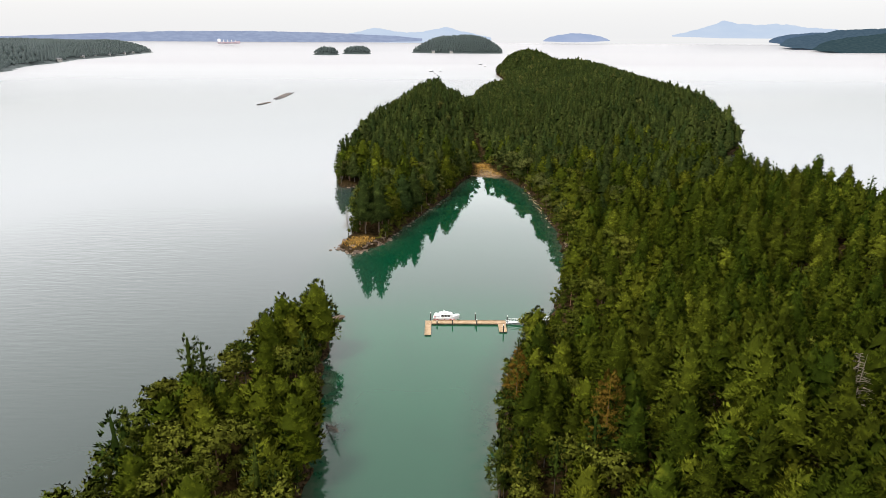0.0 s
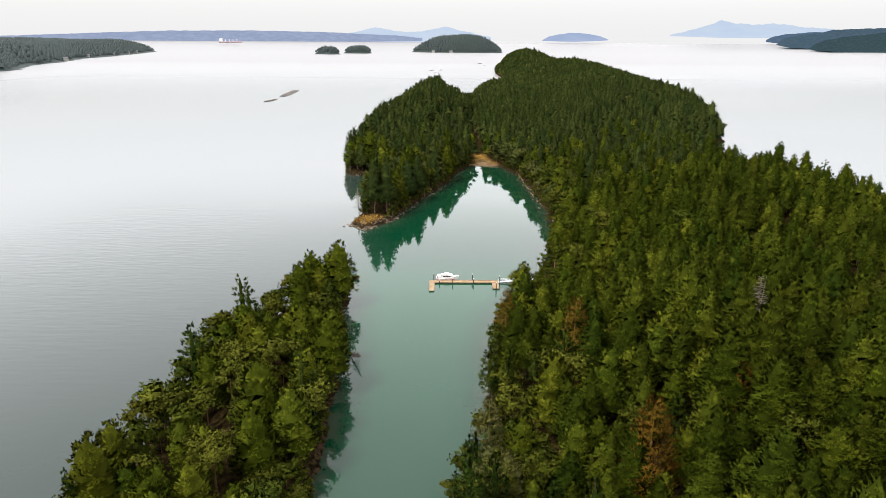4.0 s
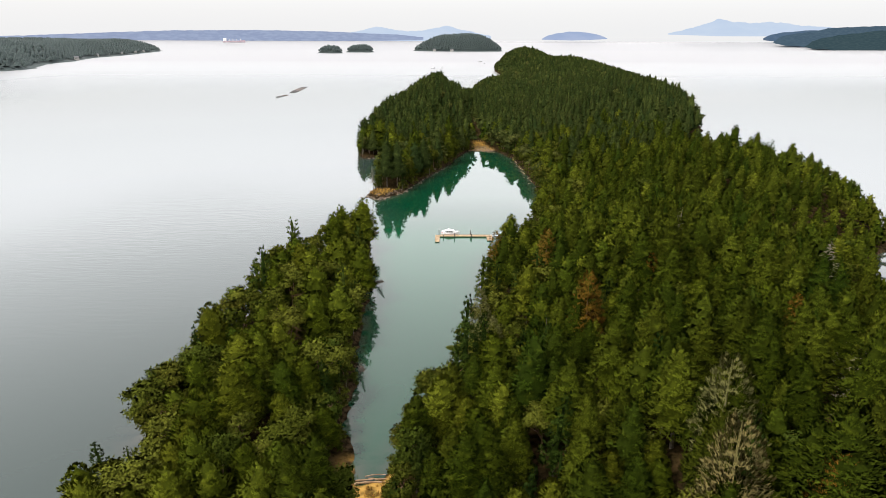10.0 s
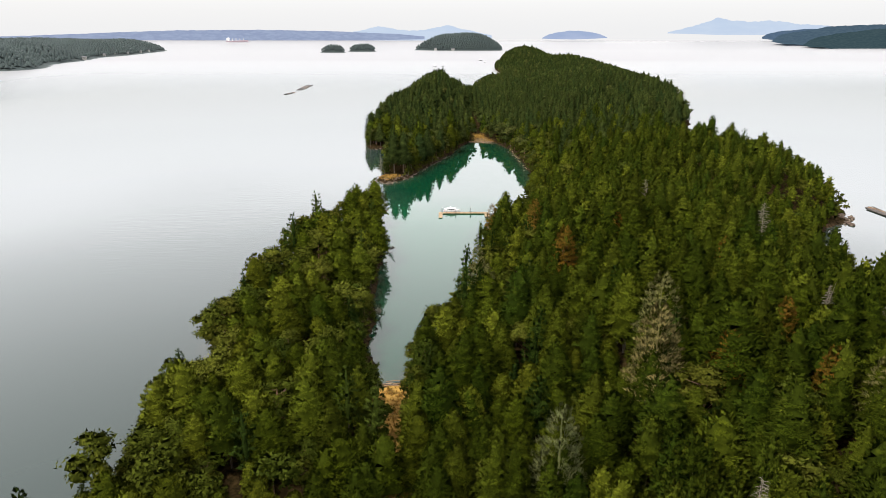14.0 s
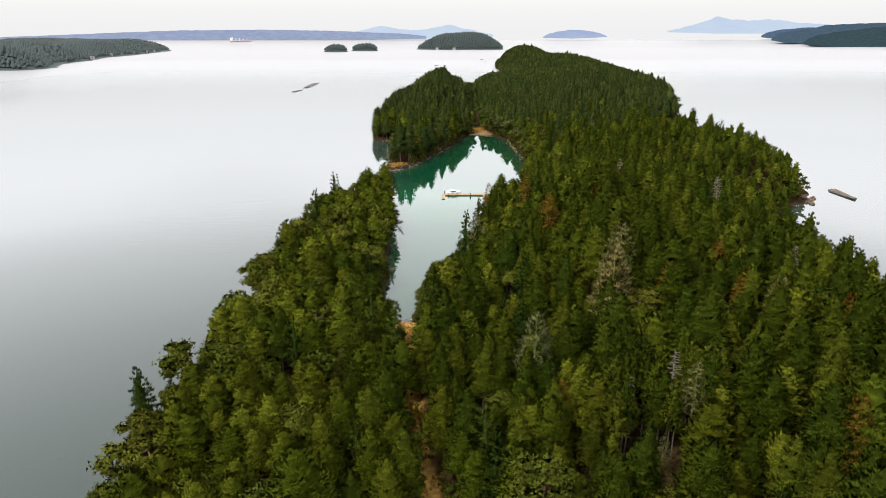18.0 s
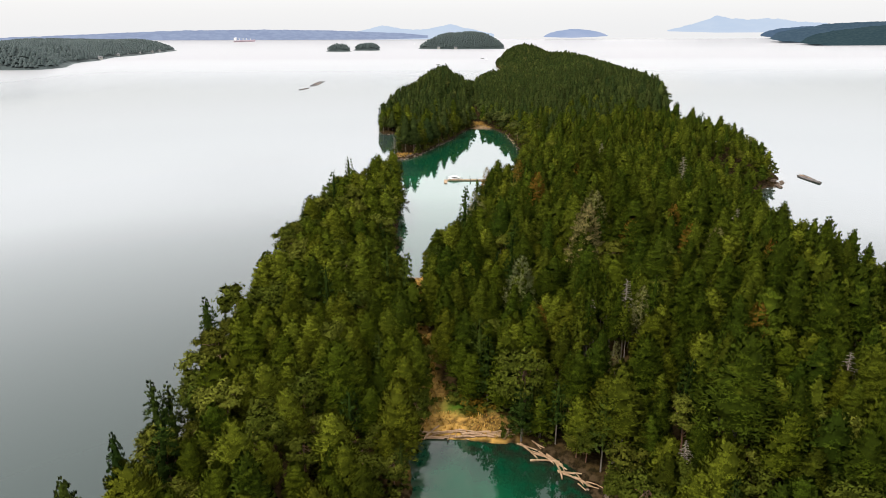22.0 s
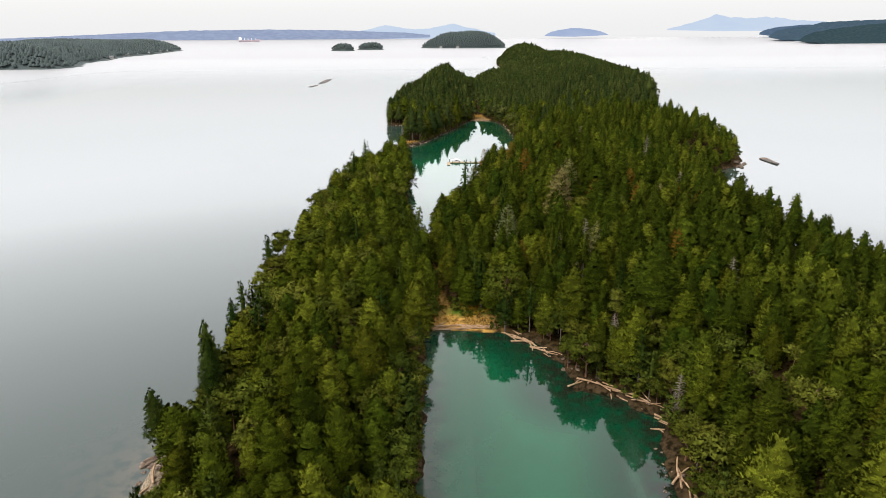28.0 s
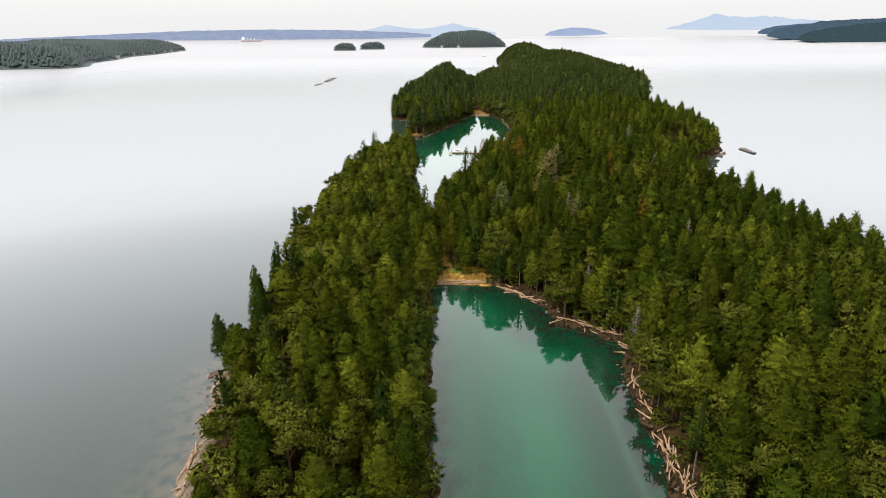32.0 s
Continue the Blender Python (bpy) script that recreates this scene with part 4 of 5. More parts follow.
gang = thing("gangway", pose(23.0, 211.0, 0.45), "sloping grey metal gangway with white railings from dock to shore", "gangway")
ex, ez = 15.5, 1.5


def along_gang(a, dy, dz):
    return Vector((ex * a, dy - 0.6 * a, ez * a + dz))


bm = bmesh.new()
m4 = Matrix.Translation(along_gang(0.5, 0, 0.05)) @ Euler((0, -math.atan2(ez, ex), -0.039)).to_matrix().to_4x4() @ Matrix.Diagonal((math.hypot(ex, ez), 1.3, 0.12, 1))
bmesh.ops.create_cube(bm, size=1.0, matrix=m4)
part("walkway", bm, m_galv, gang, "grey metal walkway")
for side in (-0.66, 0.66):
    part("handrail", tube(bmesh.new(), along_gang(0, side, 1.15), along_gang(1, side, 1.15), 0.06, 0.06, 6), m_white, gang, "white handrail")
    part("mid_rail", tube(bmesh.new(), along_gang(0, side, 0.62), along_gang(1, side, 0.62), 0.04, 0.04, 6), m_white, gang)
    part("truss_chord", tube(bmesh.new(), along_gang(0.03, side, -0.7), along_gang(0.97, side, -0.7), 0.07, 0.07, 6), m_dockdark, gang, "dark lower chord")
    for k in range(11):
        part("post", tube(bmesh.new(), along_gang(k / 10, side, -0.05), along_gang(k / 10, side, 1.15), 0.035, 0.035, 5), m_white, gang)
    for k in range(10):
        part("brace", tube(bmesh.new(), along_gang(k / 10, side, -0.03 if k % 2 else -0.7), along_gang((k + 1) / 10, side, -0.7 if k % 2 else -0.03), 0.04, 0.04, 5), m_dockdark, gang)


def hull_mesh(length, beam, depth, sheer, mat, z0=-0.35):
    """A hull from station outlines: fine bow, full stern, rising sheer."""
    st, V, F = 12, [], []
    for k in range(st):
        u = k / (st - 1)
        b = beam / 2 * (1 - max(0, (u - 0.45) / 0.55) ** 2.2) * (0.90 + 0.10 * min(1, u * 4)) + 0.01
        top = depth * (0.62 + 0.38 * u ** 2) + sheer * u ** 2
        x = -length / 2 + length * u
        for fb, fz in ((0.0, 0.0), (0.72, 0.10), (0.93, 0.45), (1.0, 1.0)):
            V.append((x + (0.35 if u == 1 else 0) * fz, b * fb, z0 + (top - z0) * fz))
        for fb, fz in ((1.0, 1.0), (0.93, 0.45), (0.72, 0.10)):
            V.append((x + (0.35 if u == 1 else 0) * fz, -b * fb, z0 + (top - z0) * fz))
    for k in range(st - 1):
        for q in range(6):
            a, b = k * 7 + q, k * 7 + q + 1
            if q == 3:
                F.append((k * 7 + 3, k * 7 + 4, k * 7 + 11, k * 7 + 10))
                continue
            F.append((a, b, b + 7, a + 7))
        F.append((k * 7 + 6, k * 7, k * 7 + 7, k * 7 + 13))
    F += [(0, 1, 2, 3), (0, 3, 4, 5), (0, 5, 6, 6)][:2]
    me = bpy.data.meshes.new("hull")
    me.from_pydata(V, [], F)
    me.materials.append(mat)
    bm = bmesh.new()
    bm.from_mesh(me)
    bmesh.ops.holes_fill(bm, edges=bm.edges)
    bmesh.ops.recalc_face_normals(bm, faces=bm.faces)
    bm.to_mesh(me)
    bm.free()
    return me


boat = thing("motor_boat", pose(1.3, 215.1, 0.0, 0, 0, -2), "white cabin cruiser with dark red trim moored at the dock", "boat")
part("hull", hull_mesh(9.4, 3.1, 1.25, 0.55, m_white), None, boat, "white hull")
part("boot_stripe", box(bmesh.new(), -4.72, 3.1, -1.535, 1.535, -0.02, 0.30, 0.02), m_red, boat, "dark red waterline stripe")
cabin = part("cabin", box(bmesh.new(), -1.9, 2.3, -1.15, 1.15, 0.95, 2.15, 0.18), m_white, boat)
part("cabin_roof", box(bmesh.new(), -2.6, 1.9, -1.3, 1.3, 2.154, 2.26, 0.04), m_white, boat)
for wx_ in (-1.25, -0.15, 0.95):
    for side in (-1, 1):
        part("window", box(bmesh.new(), wx_ - 0.46, wx_ + 0.46, side * 1.156 - 0.012, side * 1.156 + 0.012, 1.32, 1.98, 0.004), m_glass, cabin, "dark cabin window")
part("windscreen", box(bmesh.new(), 2.29, 2.325, -0.95, 0.95, 1.40, 1.95, 0.004), m_glass, cabin, "dark windscreen")
part("flybridge", box(bmesh.new(), -1.2, 0.7, -0.85, 0.85, 2.264, 2.75, 0.08), m_white, boat)
part("flybridge_seat", box(bmesh.new(), -1.0, -0.5, -0.7, 0.7, 2.754, 3.05, 0.05), m_white, boat)
part("cockpit_canopy", box(bmesh.new(), -4.3, -2.7, -1.25, 1.25, 1.75, 1.84, 0.03), m_white, boat)
for cx_, cy_ in ((-4.2, -1.15), (-4.2, 1.15), (-2.8, -1.15), (-2.8, 1.15)):
    part("canopy_post", tube(bmesh.new(), (cx_, cy_, 0.7), (cx_, cy_, 1.75), 0.025, 0.025, 5), m_galv, boat)
part("mast", tube(bmesh.new(), (-1.0, 0, 2.75), (-1.2, 0, 4.3), 0.04, 0.02, 6), m_white, boat)
part("stern_locker", box(bmesh.new(), -4.5, -3.9, -0.9, 0.9, 0.62, 0.98, 0.05), m_red, boat, "dark red stern locker")
for side in (-1, 1):
    part("bow_rail", tube(bmesh.new(), (1.6, side * 1.25, 1.85), (4.5, side * 0.12, 2.25), 0.03, 0.03, 5), m_galv, boat)
    for fx_ in (-3.0, -0.5, 1.6):
        part("fender", tube(bmesh.new(), (fx_, side * 1.62, 0.15), (fx_, side * 1.62, 0.75), 0.13, 0.13, 7), m_red, boat)

# ---------------------------------------------------------------- driftwood
rng = np.random.RandomState(91)


def log_mesh(length, r, bend):
    bm = bmesh.new()
    rings = []
    for k in range(5):
        u = k / 4
        c = Vector((length * (u - 0.5), bend * math.sin(u * 3.14), 0))
        rr = r * (1.1 - 0.45 * u)
        rings.append([bm.verts.new(c + Vector((0, math.cos(a) * rr, math.sin(a) * rr))) for a in [6.2832 * q / 7 for q in range(7)]])
    for k in range(4):
        for q in range(7):
            bm.faces.new((rings[k][q], rings[k][(q + 1) % 7], rings[k + 1][(q + 1) % 7], rings[k + 1][q]))
    bm.faces.new(rings[0][::-1])
    bm.faces.new(rings[4])
    me = bpy.data.meshes.new("driftwood_log")
    bm.to_mesh(me)
    bm.free()
    me.materials.append(m_drift)
    return me


LOGS = [log_mesh(*a) for a in ((5.6, 0.24, 0.15), (4.2, 0.20, -0.12), (7.2, 0.27, 0.3), (2.8, 0.17, 0.05), (4.8, 0.14, 0.4))]


def log(x, y, turn, n, up=0.25, tilt=0.0, label="bleached driftwood log stranded on the shore"):
    ob = new("driftwood_log", LOGS[n])
    ob.matrix_world = pose(x, y, max(0.0, pt_z(x, y)) + up, 0, tilt, turn)
    tagged(ob, label, "log", "driftwood on the shores")


for k in range(46):     # the cove's north beach
    x = -13 + 27 * (k + rng.rand()) / 46
    log(x, -91.5 + 2.6 * rng.rand() + 0.02 * x, rng.randn() * 9 + (0 if rng.rand() < 0.85 else 60), rng.randint(0, 5), 0.18 + 0.3 * rng.rand(), rng.randn() * 2)
for a, b, count, spread, turn in (((17, -93.5), (30, -111), 24, 1.2, -52), ((33, -129), (38, -129.5), 4, 1.2, 20), ((42, -131), (53, -142), 14, 1.2, -42),
                                  ((54, -146), (52, -152), 5, 1.2, -60), ((50.5, -168), (49, -190), 13, 0.9, 88), ((49.5, -196), (49.5, -226), 40, 1.8, 75),
                                  ((-75, -168), (-71, -186), 4, 0.8, 82), ((-71, -178), (-69, -198), 20, 0.9, 80), ((-68.5, -202), (-65.5, -230), 16, 1.0, 80),
                                  ((-21, 21), (-16, 21), 5, 0.8, 0), ((22, 466), (44, 463), 14, 2.0, -5), ((56, 425), (60, 340), 14, 1.2, 85)):
    for k in range(count):
        u = (k + rng.rand()) / count
        x, y = a[0] + (b[0] - a[0]) * u + rng.randn() * spread * 0.6, a[1] + (b[1] - a[1]) * u + rng.randn() * spread * 0.6
        log(x, y, turn + rng.randn() * 20, rng.randint(0, 5), 0.12 + 0.35 * rng.rand(), rng.randn() * 4)

# ---------------------------------------------------------------- shore rocks
ROCKS = []
for n in range(5):
    bm = bmesh.new()
    bmesh.ops.create_icosphere(bm, subdivisions=2, radius=1.0)
    for v in bm.verts:
        v.co *= 0.72 + 0.5 * noise.noise(v.co * 1.3 + Vector((n * 7.1, 0, 0))) + 0.18 * noise.noise(v.co * 3.1 + Vector((0, n * 3.3, 0)))
        v.co.z *= 0.62
    me = bpy.data.meshes.new("shore_rock")
    bm.to_mesh(me)
    bm.free()
    me.materials.append(m_rock)
    ROCKS.append(me)


def rock(x, y, s, stretch=1.0):
    ob = new("shore_rock", ROCKS[rng.randint(0, 5)])
    ob.matrix_world = pose(x, y, max(-0.1, pt_z(x, y)) + 0.1 * s, rng.randn() * 8, rng.randn() * 8, rng.rand() * 360) @ Matrix.Diagonal((s * stretch, s, s, 1))
    tagged(ob, "rough brown-grey boulder at the waterline", "rock", "rocks of the shore")


for a, b, count, size, spread in (((-52, 296), (-42, 287), 26, 1.3, 1.6), ((-42, 288), (-27, 312), 26, 1.2, 1.3), ((-27, 312), (0, 395), 26, 1.0, 1.2), ((-50, 297), (-47, 324), 10, 1.1, 1.2),
                                  ((-43, 214), (-39, 206), 14, 1.2, 1.2), ((59, 280), (61, 300), 20, 1.5, 1.8), ((60, 310), (56, 425), 24, 1.0, 1.4), ((-77, -163), (-73.5, -178), 14, 1.0, 1.5),
                                  ((-73.5, -178), (-66, -232), 60, 0.5, 1.8), ((49, -160), (48, -226), 46, 0.5, 1.6), ((30, -112), (54, -146), 30, 0.8, 1.5), ((216, 190), (226, 204), 16, 1.8, 2.0), ((-67, 426), (-52, 430), 10, 0.9, 1.2)):
    for k in range(count):
        u = (k + rng.rand()) / count
        rock(a[0] + (b[0] - a[0]) * u + rng.randn() * spread, a[1] + (b[1] - a[1]) * u + rng.randn() * spread, size * (0.4 + 0.9 * rng.rand()))
rock(-78.5, -164.5, 1.7, 2.0)
rock(-38.5, 214.5, 2.6, 1.2)

# ---------------------------------------------------------------- dry grass, shrubs, pond
gp = []
while len(gp) < 5200:
    x, y = rng.rand() * 40 - 20, -97 + rng.rand() * 122
    gp.append((x, y))
gp += [(18 + 32 * rng.rand(), 455 + 60 * rng.rand()) for _ in range(900)] + [(-55 + 22 * rng.rand(), 288 + 22 * rng.rand()) for _ in range(350)]
gp = np.array(gp)
cl = np.minimum(near_line(gp, CLEAR_S), near_line(gp, CLEAR_N))
dd = surf(gp, inland(gp))
ok = (np.hypot((gp[:, 0] - 2) / 8, (gp[:, 1] + 77) / 4) > 1) & ((cl < 1.15) | (np.hypot(gp[:, 0] + 43, gp[:, 1] - 298) < 11)) & (dd > 1.6)
gp, dd = gp[ok], dd[ok]
zz = ground_z(gp, dd)
tv, tt = [], []
for (x, y), z in zip(gp, zz):
    a, hgt, tone = rng.rand() * 6.28, 0.35 + 0.7 * rng.rand(), rng.rand()
    for q in range(3):
        b = a + q * 2.1
        c, sn = math.cos(b), math.sin(b)
        tv += [(x - sn * 0.22, y + c * 0.22, z - 0.05), (x + sn * 0.22, y - c * 0.22, z - 0.05), (x + c * 0.5, y + sn * 0.5, z + hgt)]
        tt += [tone] * 3
m_grass_j = foliage("dry_grass_blades", (0.10, 0.055, 0.012), (0.27, 0.160, 0.036), (0.36, 0.230, 0.060), joined=True)
tagged(new("dry_grass", mesh_of("dry_grass", tv, np.arange(len(tv)).reshape(-1, 3), m_grass_j, {"tint": tt, "bough": np.random.RandomState(5).rand(len(tv) // 3).repeat(3)})), "ochre dry grass tufts on the clearing and headland", "grass", kind="stuff")

a = np.linspace(0, 6.2832, 25)[:-1]
pv = np.c_[-10.4 + 1.9 * np.cos(a) * (1 + 0.2 * np.sin(3 * a)), -57 + 3.4 * np.sin(a) * (1 + 0.2 * np.cos(2 * a)), np.full(24, pt_z(-10.4, -57) + 0.14)]
pv = np.concatenate([pv, [(-10.4, -57, pv[0, 2])]])
tagged(new("water", mesh_of("pond", pv, [(k, (k + 1) % 24, 24) for k in range(24)], m_water, {"cove": np.zeros(25), "shallow": np.zeros(25), "ruffle_haze": np.zeros(25), "streak": np.zeros(25), "mid": np.zeros(25), "ripple": np.zeros(25), "weed": np.zeros(25), "sand": np.zeros(25)})), "small still pool in the grassy clearing", "pond", kind="structure")

m_gold = foliage("golden_shrub_leaves", (0.020, 0.012, 0.002), (0.085, 0.058, 0.006), (0.15, 0.10, 0.012))
BUSH = []
for n in range(4):
    BUSH.append(crown_of("shrub", broadleaf(np.random.RandomState(60 + n), 2.6, 1.5, 6, 26, 0.5, 5), m_arb))
GOLD = [b.copy() for b in BUSH[:2]]
for b in GOLD:
    b.materials[0] = m_gold
for k in range(26):     # low growth in front of the open stand
    x, y = 41 + 7 * rng.randn(), -78 + 5 * rng.randn()
    if inland(np.array([(x, y)]))[0] > 5:
        ob = new("shrub", BUSH[rng.randint(0, 4)])
        ob.matrix_world = pose(x, y, pt_z(x, y) - 0.5, 0, 0, rng.rand() * 360) @ Matrix.Diagonal((1.1, 1.1, 1.0, 1))
        tagged(ob, "low dark green shrub under the open stand of firs", "shrub", "shrubs under the firs")
spots = [(x, y) for x, y in zip(rng.rand(70) * 26 - 13, -83 + rng.rand(70) * 12)] + [(-11 + rng.randn() * 3, -72 + 66 * k / 60) for k in range(60)] + [(2 + rng.randn() * 6, -77 + rng.randn() * 2.5) for _ in range(24)]
for x, y in spots:
    c = near_line(np.array([(x, y)]), CLEAR_S)[0]
    if (0.45 if y < -72 else 0.15) < c < 1.5 and inland(np.array([(x, y)]))[0] > 6:
        ob = new("shrub", BUSH[rng.randint(0, 4)])
        s = 0.5 + 0.7 * rng.rand()
        ob.matrix_world = pose(x, y, pt_z(x, y) - 0.4, 0, 0, rng.rand() * 360) @ Matrix.Diagonal((s, s, s, 1))
        gold = rng.rand() < 0.4
        if gold:
            ob.data = GOLD[rng.randint(0, 2)]
        tagged(ob, "low golden-brown shrub at the edge of the clearing" if gold else "low green shrub at the edge of the clearing", "shrub", "shrubs of the clearing")


# ---------------------------------------------------------------- single trees that stand out
def single(name, x, y, top, kind, n, mat, label, wide=1.0, tilt=0.0, turn=0.0, base=None):
    h, crown, trunk = LIB[kind, n]
    z = pt_z(x, y) if base is None else base
    s = (top - z) / h
    t = thing(name, Matrix.LocRotScale((x, y, z), Euler((0, radians(tilt), radians(turn))), (s * wide, s * wide, s)), label, "tree")
    part("trunk", trunk, None, t)
    if mat is not None:
        crown = crown.copy()
        crown.materials[0] = mat
    part("crown", crown, None, t)


for x, y, top, wide, tilt, turn in ((-73.5, 131.5, 16, 1.0, -14, 0), (-73, 36, 22, 0.8, -6, 0), (-71, 62, 21, 0.7, -10, 0), (-57, 184, 17, 0.9, 0, 0), (-50, 193, 17, 0.9, 4, 0),
                                    (13, 118, 23, 0.8, -3, 20), (17, 112, 22, 0.7, 3, 70), (-72, -100, 23, 0.95, -8, 10), (-75, -54, 24.5, 1.0, -10, 0)):
    single("pine_tree", x, y, top, "pine", rng.randint(0, 5), None, "lone dark shore pine leaning out over the water", wide, tilt, turn)
for x, y, top, wide, tilt, turn in ((-69, -141, 28, 0.72, -3, 0), (-67, -150, 28, 0.60, 2, 30), (-66, -131, 30, 0.55, 0, 80), (-74, -164, 21, 0.95, -5, 0), (-75, -56, 22, 0.6, -6, 0)):
    single("dark_fir_tree", x, y, top, "fir", rng.randint(0, 5), m_pine, "dark green fir standing out from the wood at the shore", wide, tilt, turn)
for x, y, top, wide in ((45, -17, 41, 0.95), (52, 3, 41, 1.0), (83, -36, 38, 1.0), (51, -67, 31, 0.75), (20, -40, 30, 0.8), (43, -74, 17, 0.7), (12, 66, 20, 1.0), (10, 84, 21, 0.9), (9, 72, 17, 0.9)):
    single("pale_fir_tree", x, y, top + 2.5, "sparse", rng.randint(0, 5), m_pale, "ailing fir with thin pale grey-green needles", wide)
for x, y, top in ((80, 33, 41), (79, -6, 38), (92, -31, 37), (75, -84, 33), (76, -31, 38), (24, -56, 20), (98, -42, 36), (60, -20, 37), (38, 60, 36), (58, 70, 38), (20, 150, 20), (36, 120, 30)):
    single("browning_fir_tree", x, y, top + 2.5, "sparse", rng.randint(0, 5), m_bronze, "dying fir with bronze and rust needles", 0.85)

for k in range(40):     # the open stand of tall firs behind the cove's beach
    x, y = 33 + 22 * rng.rand(), -70 + 20 * rng.rand()
    if inland(np.array([(x, y)]))[0] < 5:
        continue
    z = pt_z(x, y)
    single("fir_tree", x, y, z + 16 + 9 * rng.rand(), "tall", rng.randint(0, 5), None, "tall fir with a long bare trunk in an open stand", 0.9, rng.randn() * 1.5, rng.rand() * 360)
for k, (x, y, top) in enumerate(((79, 106, 42), (88, 116, 37), (76, 3, 43), (80, 8, 41), (95, -20, 38), (102, -6, 37), (88, 25, 39), (94, 3, 38), (87, -103, 30), (48, -62, 31), (36, -64, 26), (24, -86, 13), (33, -99, 11), (110, 70, 42), (92, -202, 28), (56, -150, 15), (-50, 322, 13), (47, -118, 17))):
    z = pt_z(x, y)
    R2 = np.random.RandomState(200 + k)
    ob = new("dead_tree", trunk_mesh("dead_tree", top + 2 - z, 0.22, m_dead, lean=R2.randn() * 0.8, limbs=snag_parts(R2, top + 2 - z)))
    ob.matrix_world = pose(x, y, z, 0, R2.randn() * 3, R2.rand() * 360)
    tagged(ob, "bleached dead tree with bare grey branches", "dead tree", "dead trees of the wood")
for k, (x, y, turn, ln) in enumerate(((-30.5, 146, -60, 9), (-28.5, 74, -70, 9), (14, -88, -40, 7))):
    R2 = np.random.RandomState(300 + k)
    ob = new("fallen_tree", trunk_mesh("fallen_tree", ln, 0.2, m_bark, limbs=snag_parts(R2, ln)[::3]))
    ob.matrix_world = pose(x, y, max(0.6, pt_z(x, y)), 0, 70, turn)
    tagged(ob, "fallen dark tree leaning off the bank over the water", "fallen tree", "fallen trees of the shore")


# ---------------------------------------------------------------- afloat and far off
def raft(x, y, length, width, turn, label, count):
    t = thing("log_raft", pose(x, y, 0, 0, 0, turn), label, "log raft")
    R2 = np.random.RandomState(int(length * 7))
    for k in range(count):
        ln = length * (0.25 + 0.3 * R2.rand())
        cx = (R2.rand() - 0.5) * (length - ln)
        cy = (R2.rand() - 0.5) * width * (1 - abs(cx) / length)
        r = 0.35 + 0.25 * R2.rand()
        part("log", tube(bmesh.new(), (cx - ln / 2, cy, 0.1 + 0.5 * R2.rand()), (cx + ln / 2, cy + R2.randn() * 0.6, 0.1 + 0.5 * R2.rand()), r, r * 0.7, 7), m_dockdark if R2.rand() < 0.85 else m_drift, t)


raft(252, 214, 30, 5, 92, "long dark raft of drifting logs and debris", 40)
raft(-269, 1100, 130, 15, 92, "long boom of floating logs out on the water", 46)
raft(-270, 976, 44, 9, 82, "short boom of floating logs out on the water", 18)

ship = thing("cargo_ship", pose(-1440, 4480, 36, 0, 0, 0), "pale red cargo ship with white deckhouse at anchor", "ship")
m_shipred = surface("faded_red_hull", (0.40, 0.30, 0.33), (0.46, 0.36, 0.39), 0.05, 0.7, 0.1, 0.1)
part("hull", hull_mesh(150, 22, 10, 4, m_shipred, -2), None, ship, "faded red hull")
part("deckhouse", box(bmesh.new(), -68, -54, -8, 8, 8, 27, 0.8), m_white, ship)
part("funnel", box(bmesh.new(), -74, -69, -3, 3, 8, 25, 0.8), m_white, ship)
for cx_ in (-34, -8, 18, 44):
    part("crane", box(bmesh.new(), cx_ - 2, cx_ + 2, -2, 2, 8, 22, 0.4), m_white, ship)


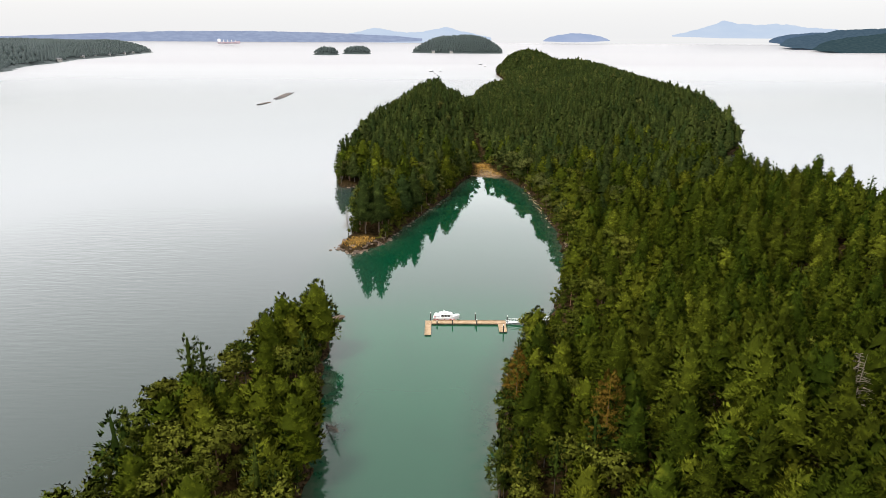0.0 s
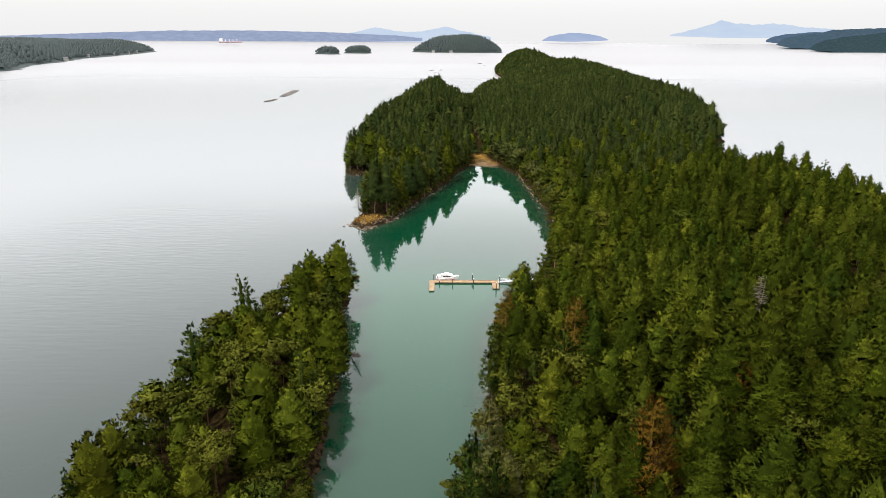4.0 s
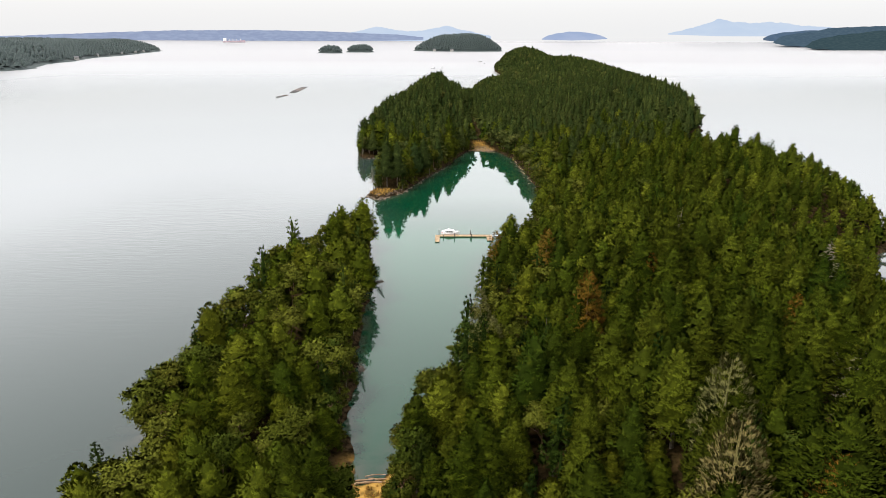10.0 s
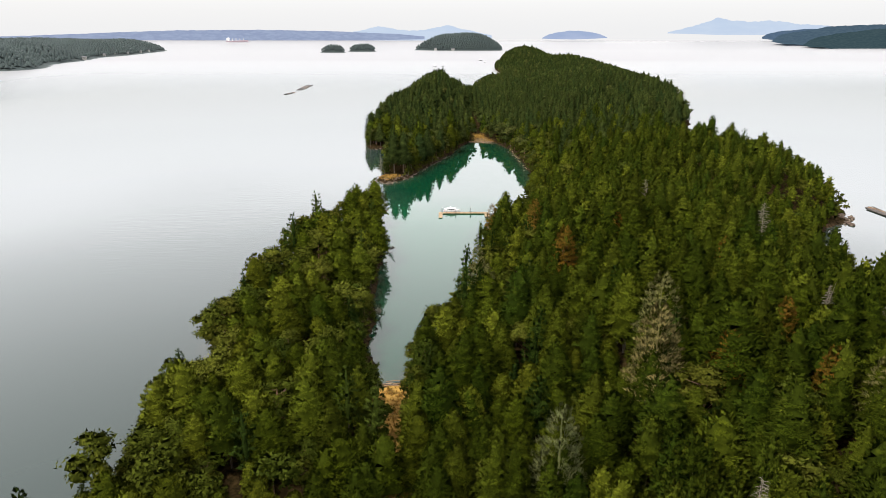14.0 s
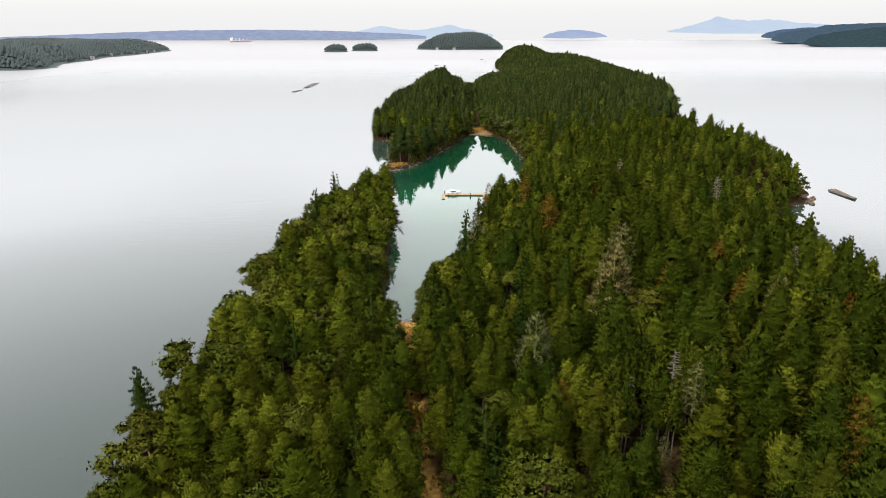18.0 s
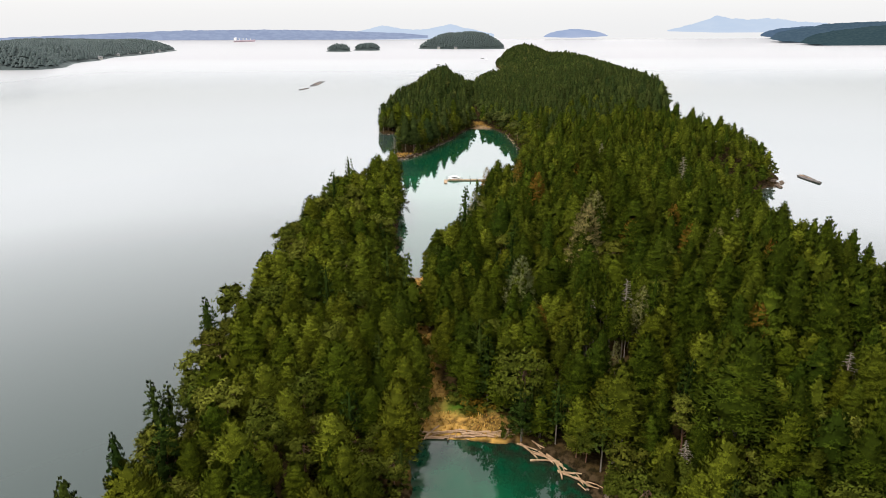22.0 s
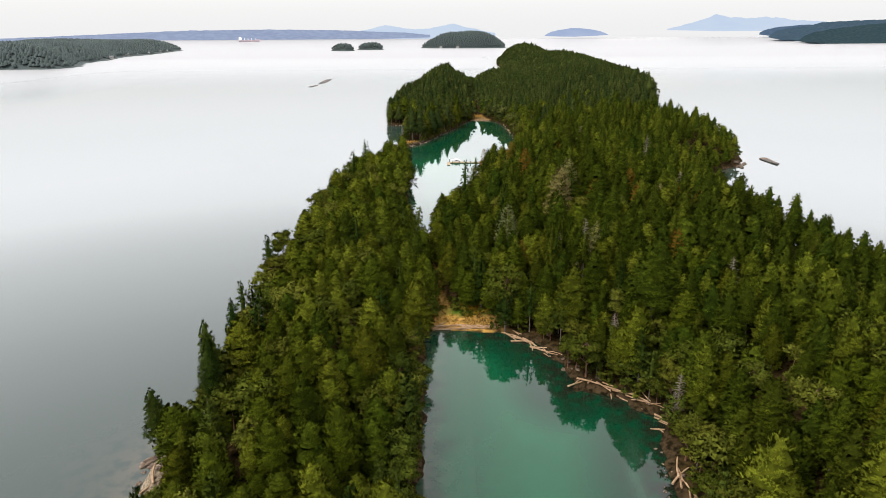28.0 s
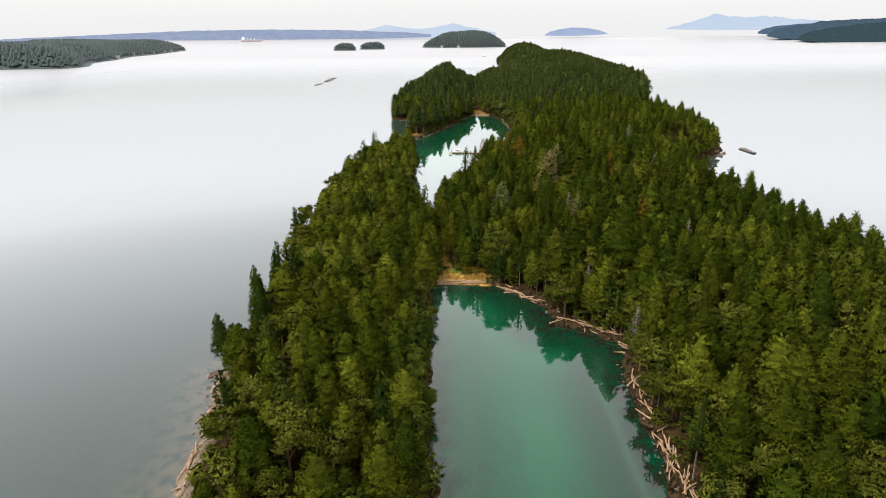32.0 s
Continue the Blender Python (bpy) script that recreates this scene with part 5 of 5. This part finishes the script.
def small_boat(x, y, s, turn):
    t = thing("moored_boat", pose(x, y, 0, 0, 0, turn) @ Matrix.Diagonal((s, s, s, 1)), "small boat riding at anchor off the island", "boat", "boats at anchor")
    part("hull", hull_mesh(11, 3.4, 1.4, 0.5, m_pile), None, t)
    part("cabin", box(bmesh.new(), -2.5, 1.8, -1.2, 1.2, 0.9, 2.4, 0.15), m_white, t)
    part("mast", tube(bmesh.new(), (0.5, 0, 2.4), (0.5, 0, 12), 0.12, 0.05, 5), m_galv, t)


for x, y, s, tn in ((-36, 1866, 1.1, 20), (-9, 1880, 1.0, 60), (-24, 1760, 0.9, 100), (128, 2330, 1.3, 30), (136, 2190, 1.2, 80), (-230, 4200, 2.4, 10)):
    small_boat(x, y, s, tn)

m_wall = surface("pale_house_wall", (0.30, 0.29, 0.26), (0.36, 0.35, 0.32), 0.3, 0.8, 0.1, 0.01)
m_roof = surface("grey_house_roof", (0.10, 0.10, 0.105), (0.14, 0.14, 0.145), 0.3, 0.8, 0.1, 0.01)
for x, y, tn in ((-1436, 2640, 20), (-1452, 2760, 70), (-1500, 3120, 10), (-1350, 2330, 40), (-1515, 3240, 0), (-1462, 2900, 50), (-60, 3705, 0), (40, 3695, 20)):
    t = thing("house", pose(x, y, 6, 0, 0, tn), "pale house by the water on the far shore", "house", "houses of the far shore")
    part("wall", box(bmesh.new(), -8, 8, -5, 5, -6, 5), m_wall, t)
    bm = bmesh.new()
    vs = [bm.verts.new(v) for v in ((-8.6, -5.8, 5.004), (8.6, -5.8, 5.004), (8.6, 5.8, 5.004), (-8.6, 5.8, 5.004), (-8.6, 0, 9), (8.6, 0, 9))]
    for f in ((0, 1, 5, 4), (2, 3, 4, 5), (0, 4, 3), (1, 2, 5), (0, 3, 2, 1)):
        bm.faces.new([vs[q] for q in f])
    part("roof", bm, m_roof, t)
    for wx_ in (-5, 0, 5):
        part("window", box(bmesh.new(), wx_ - 1, wx_ + 1, -5.05, -5.005, 1.2, 3.4), m_glass, t)
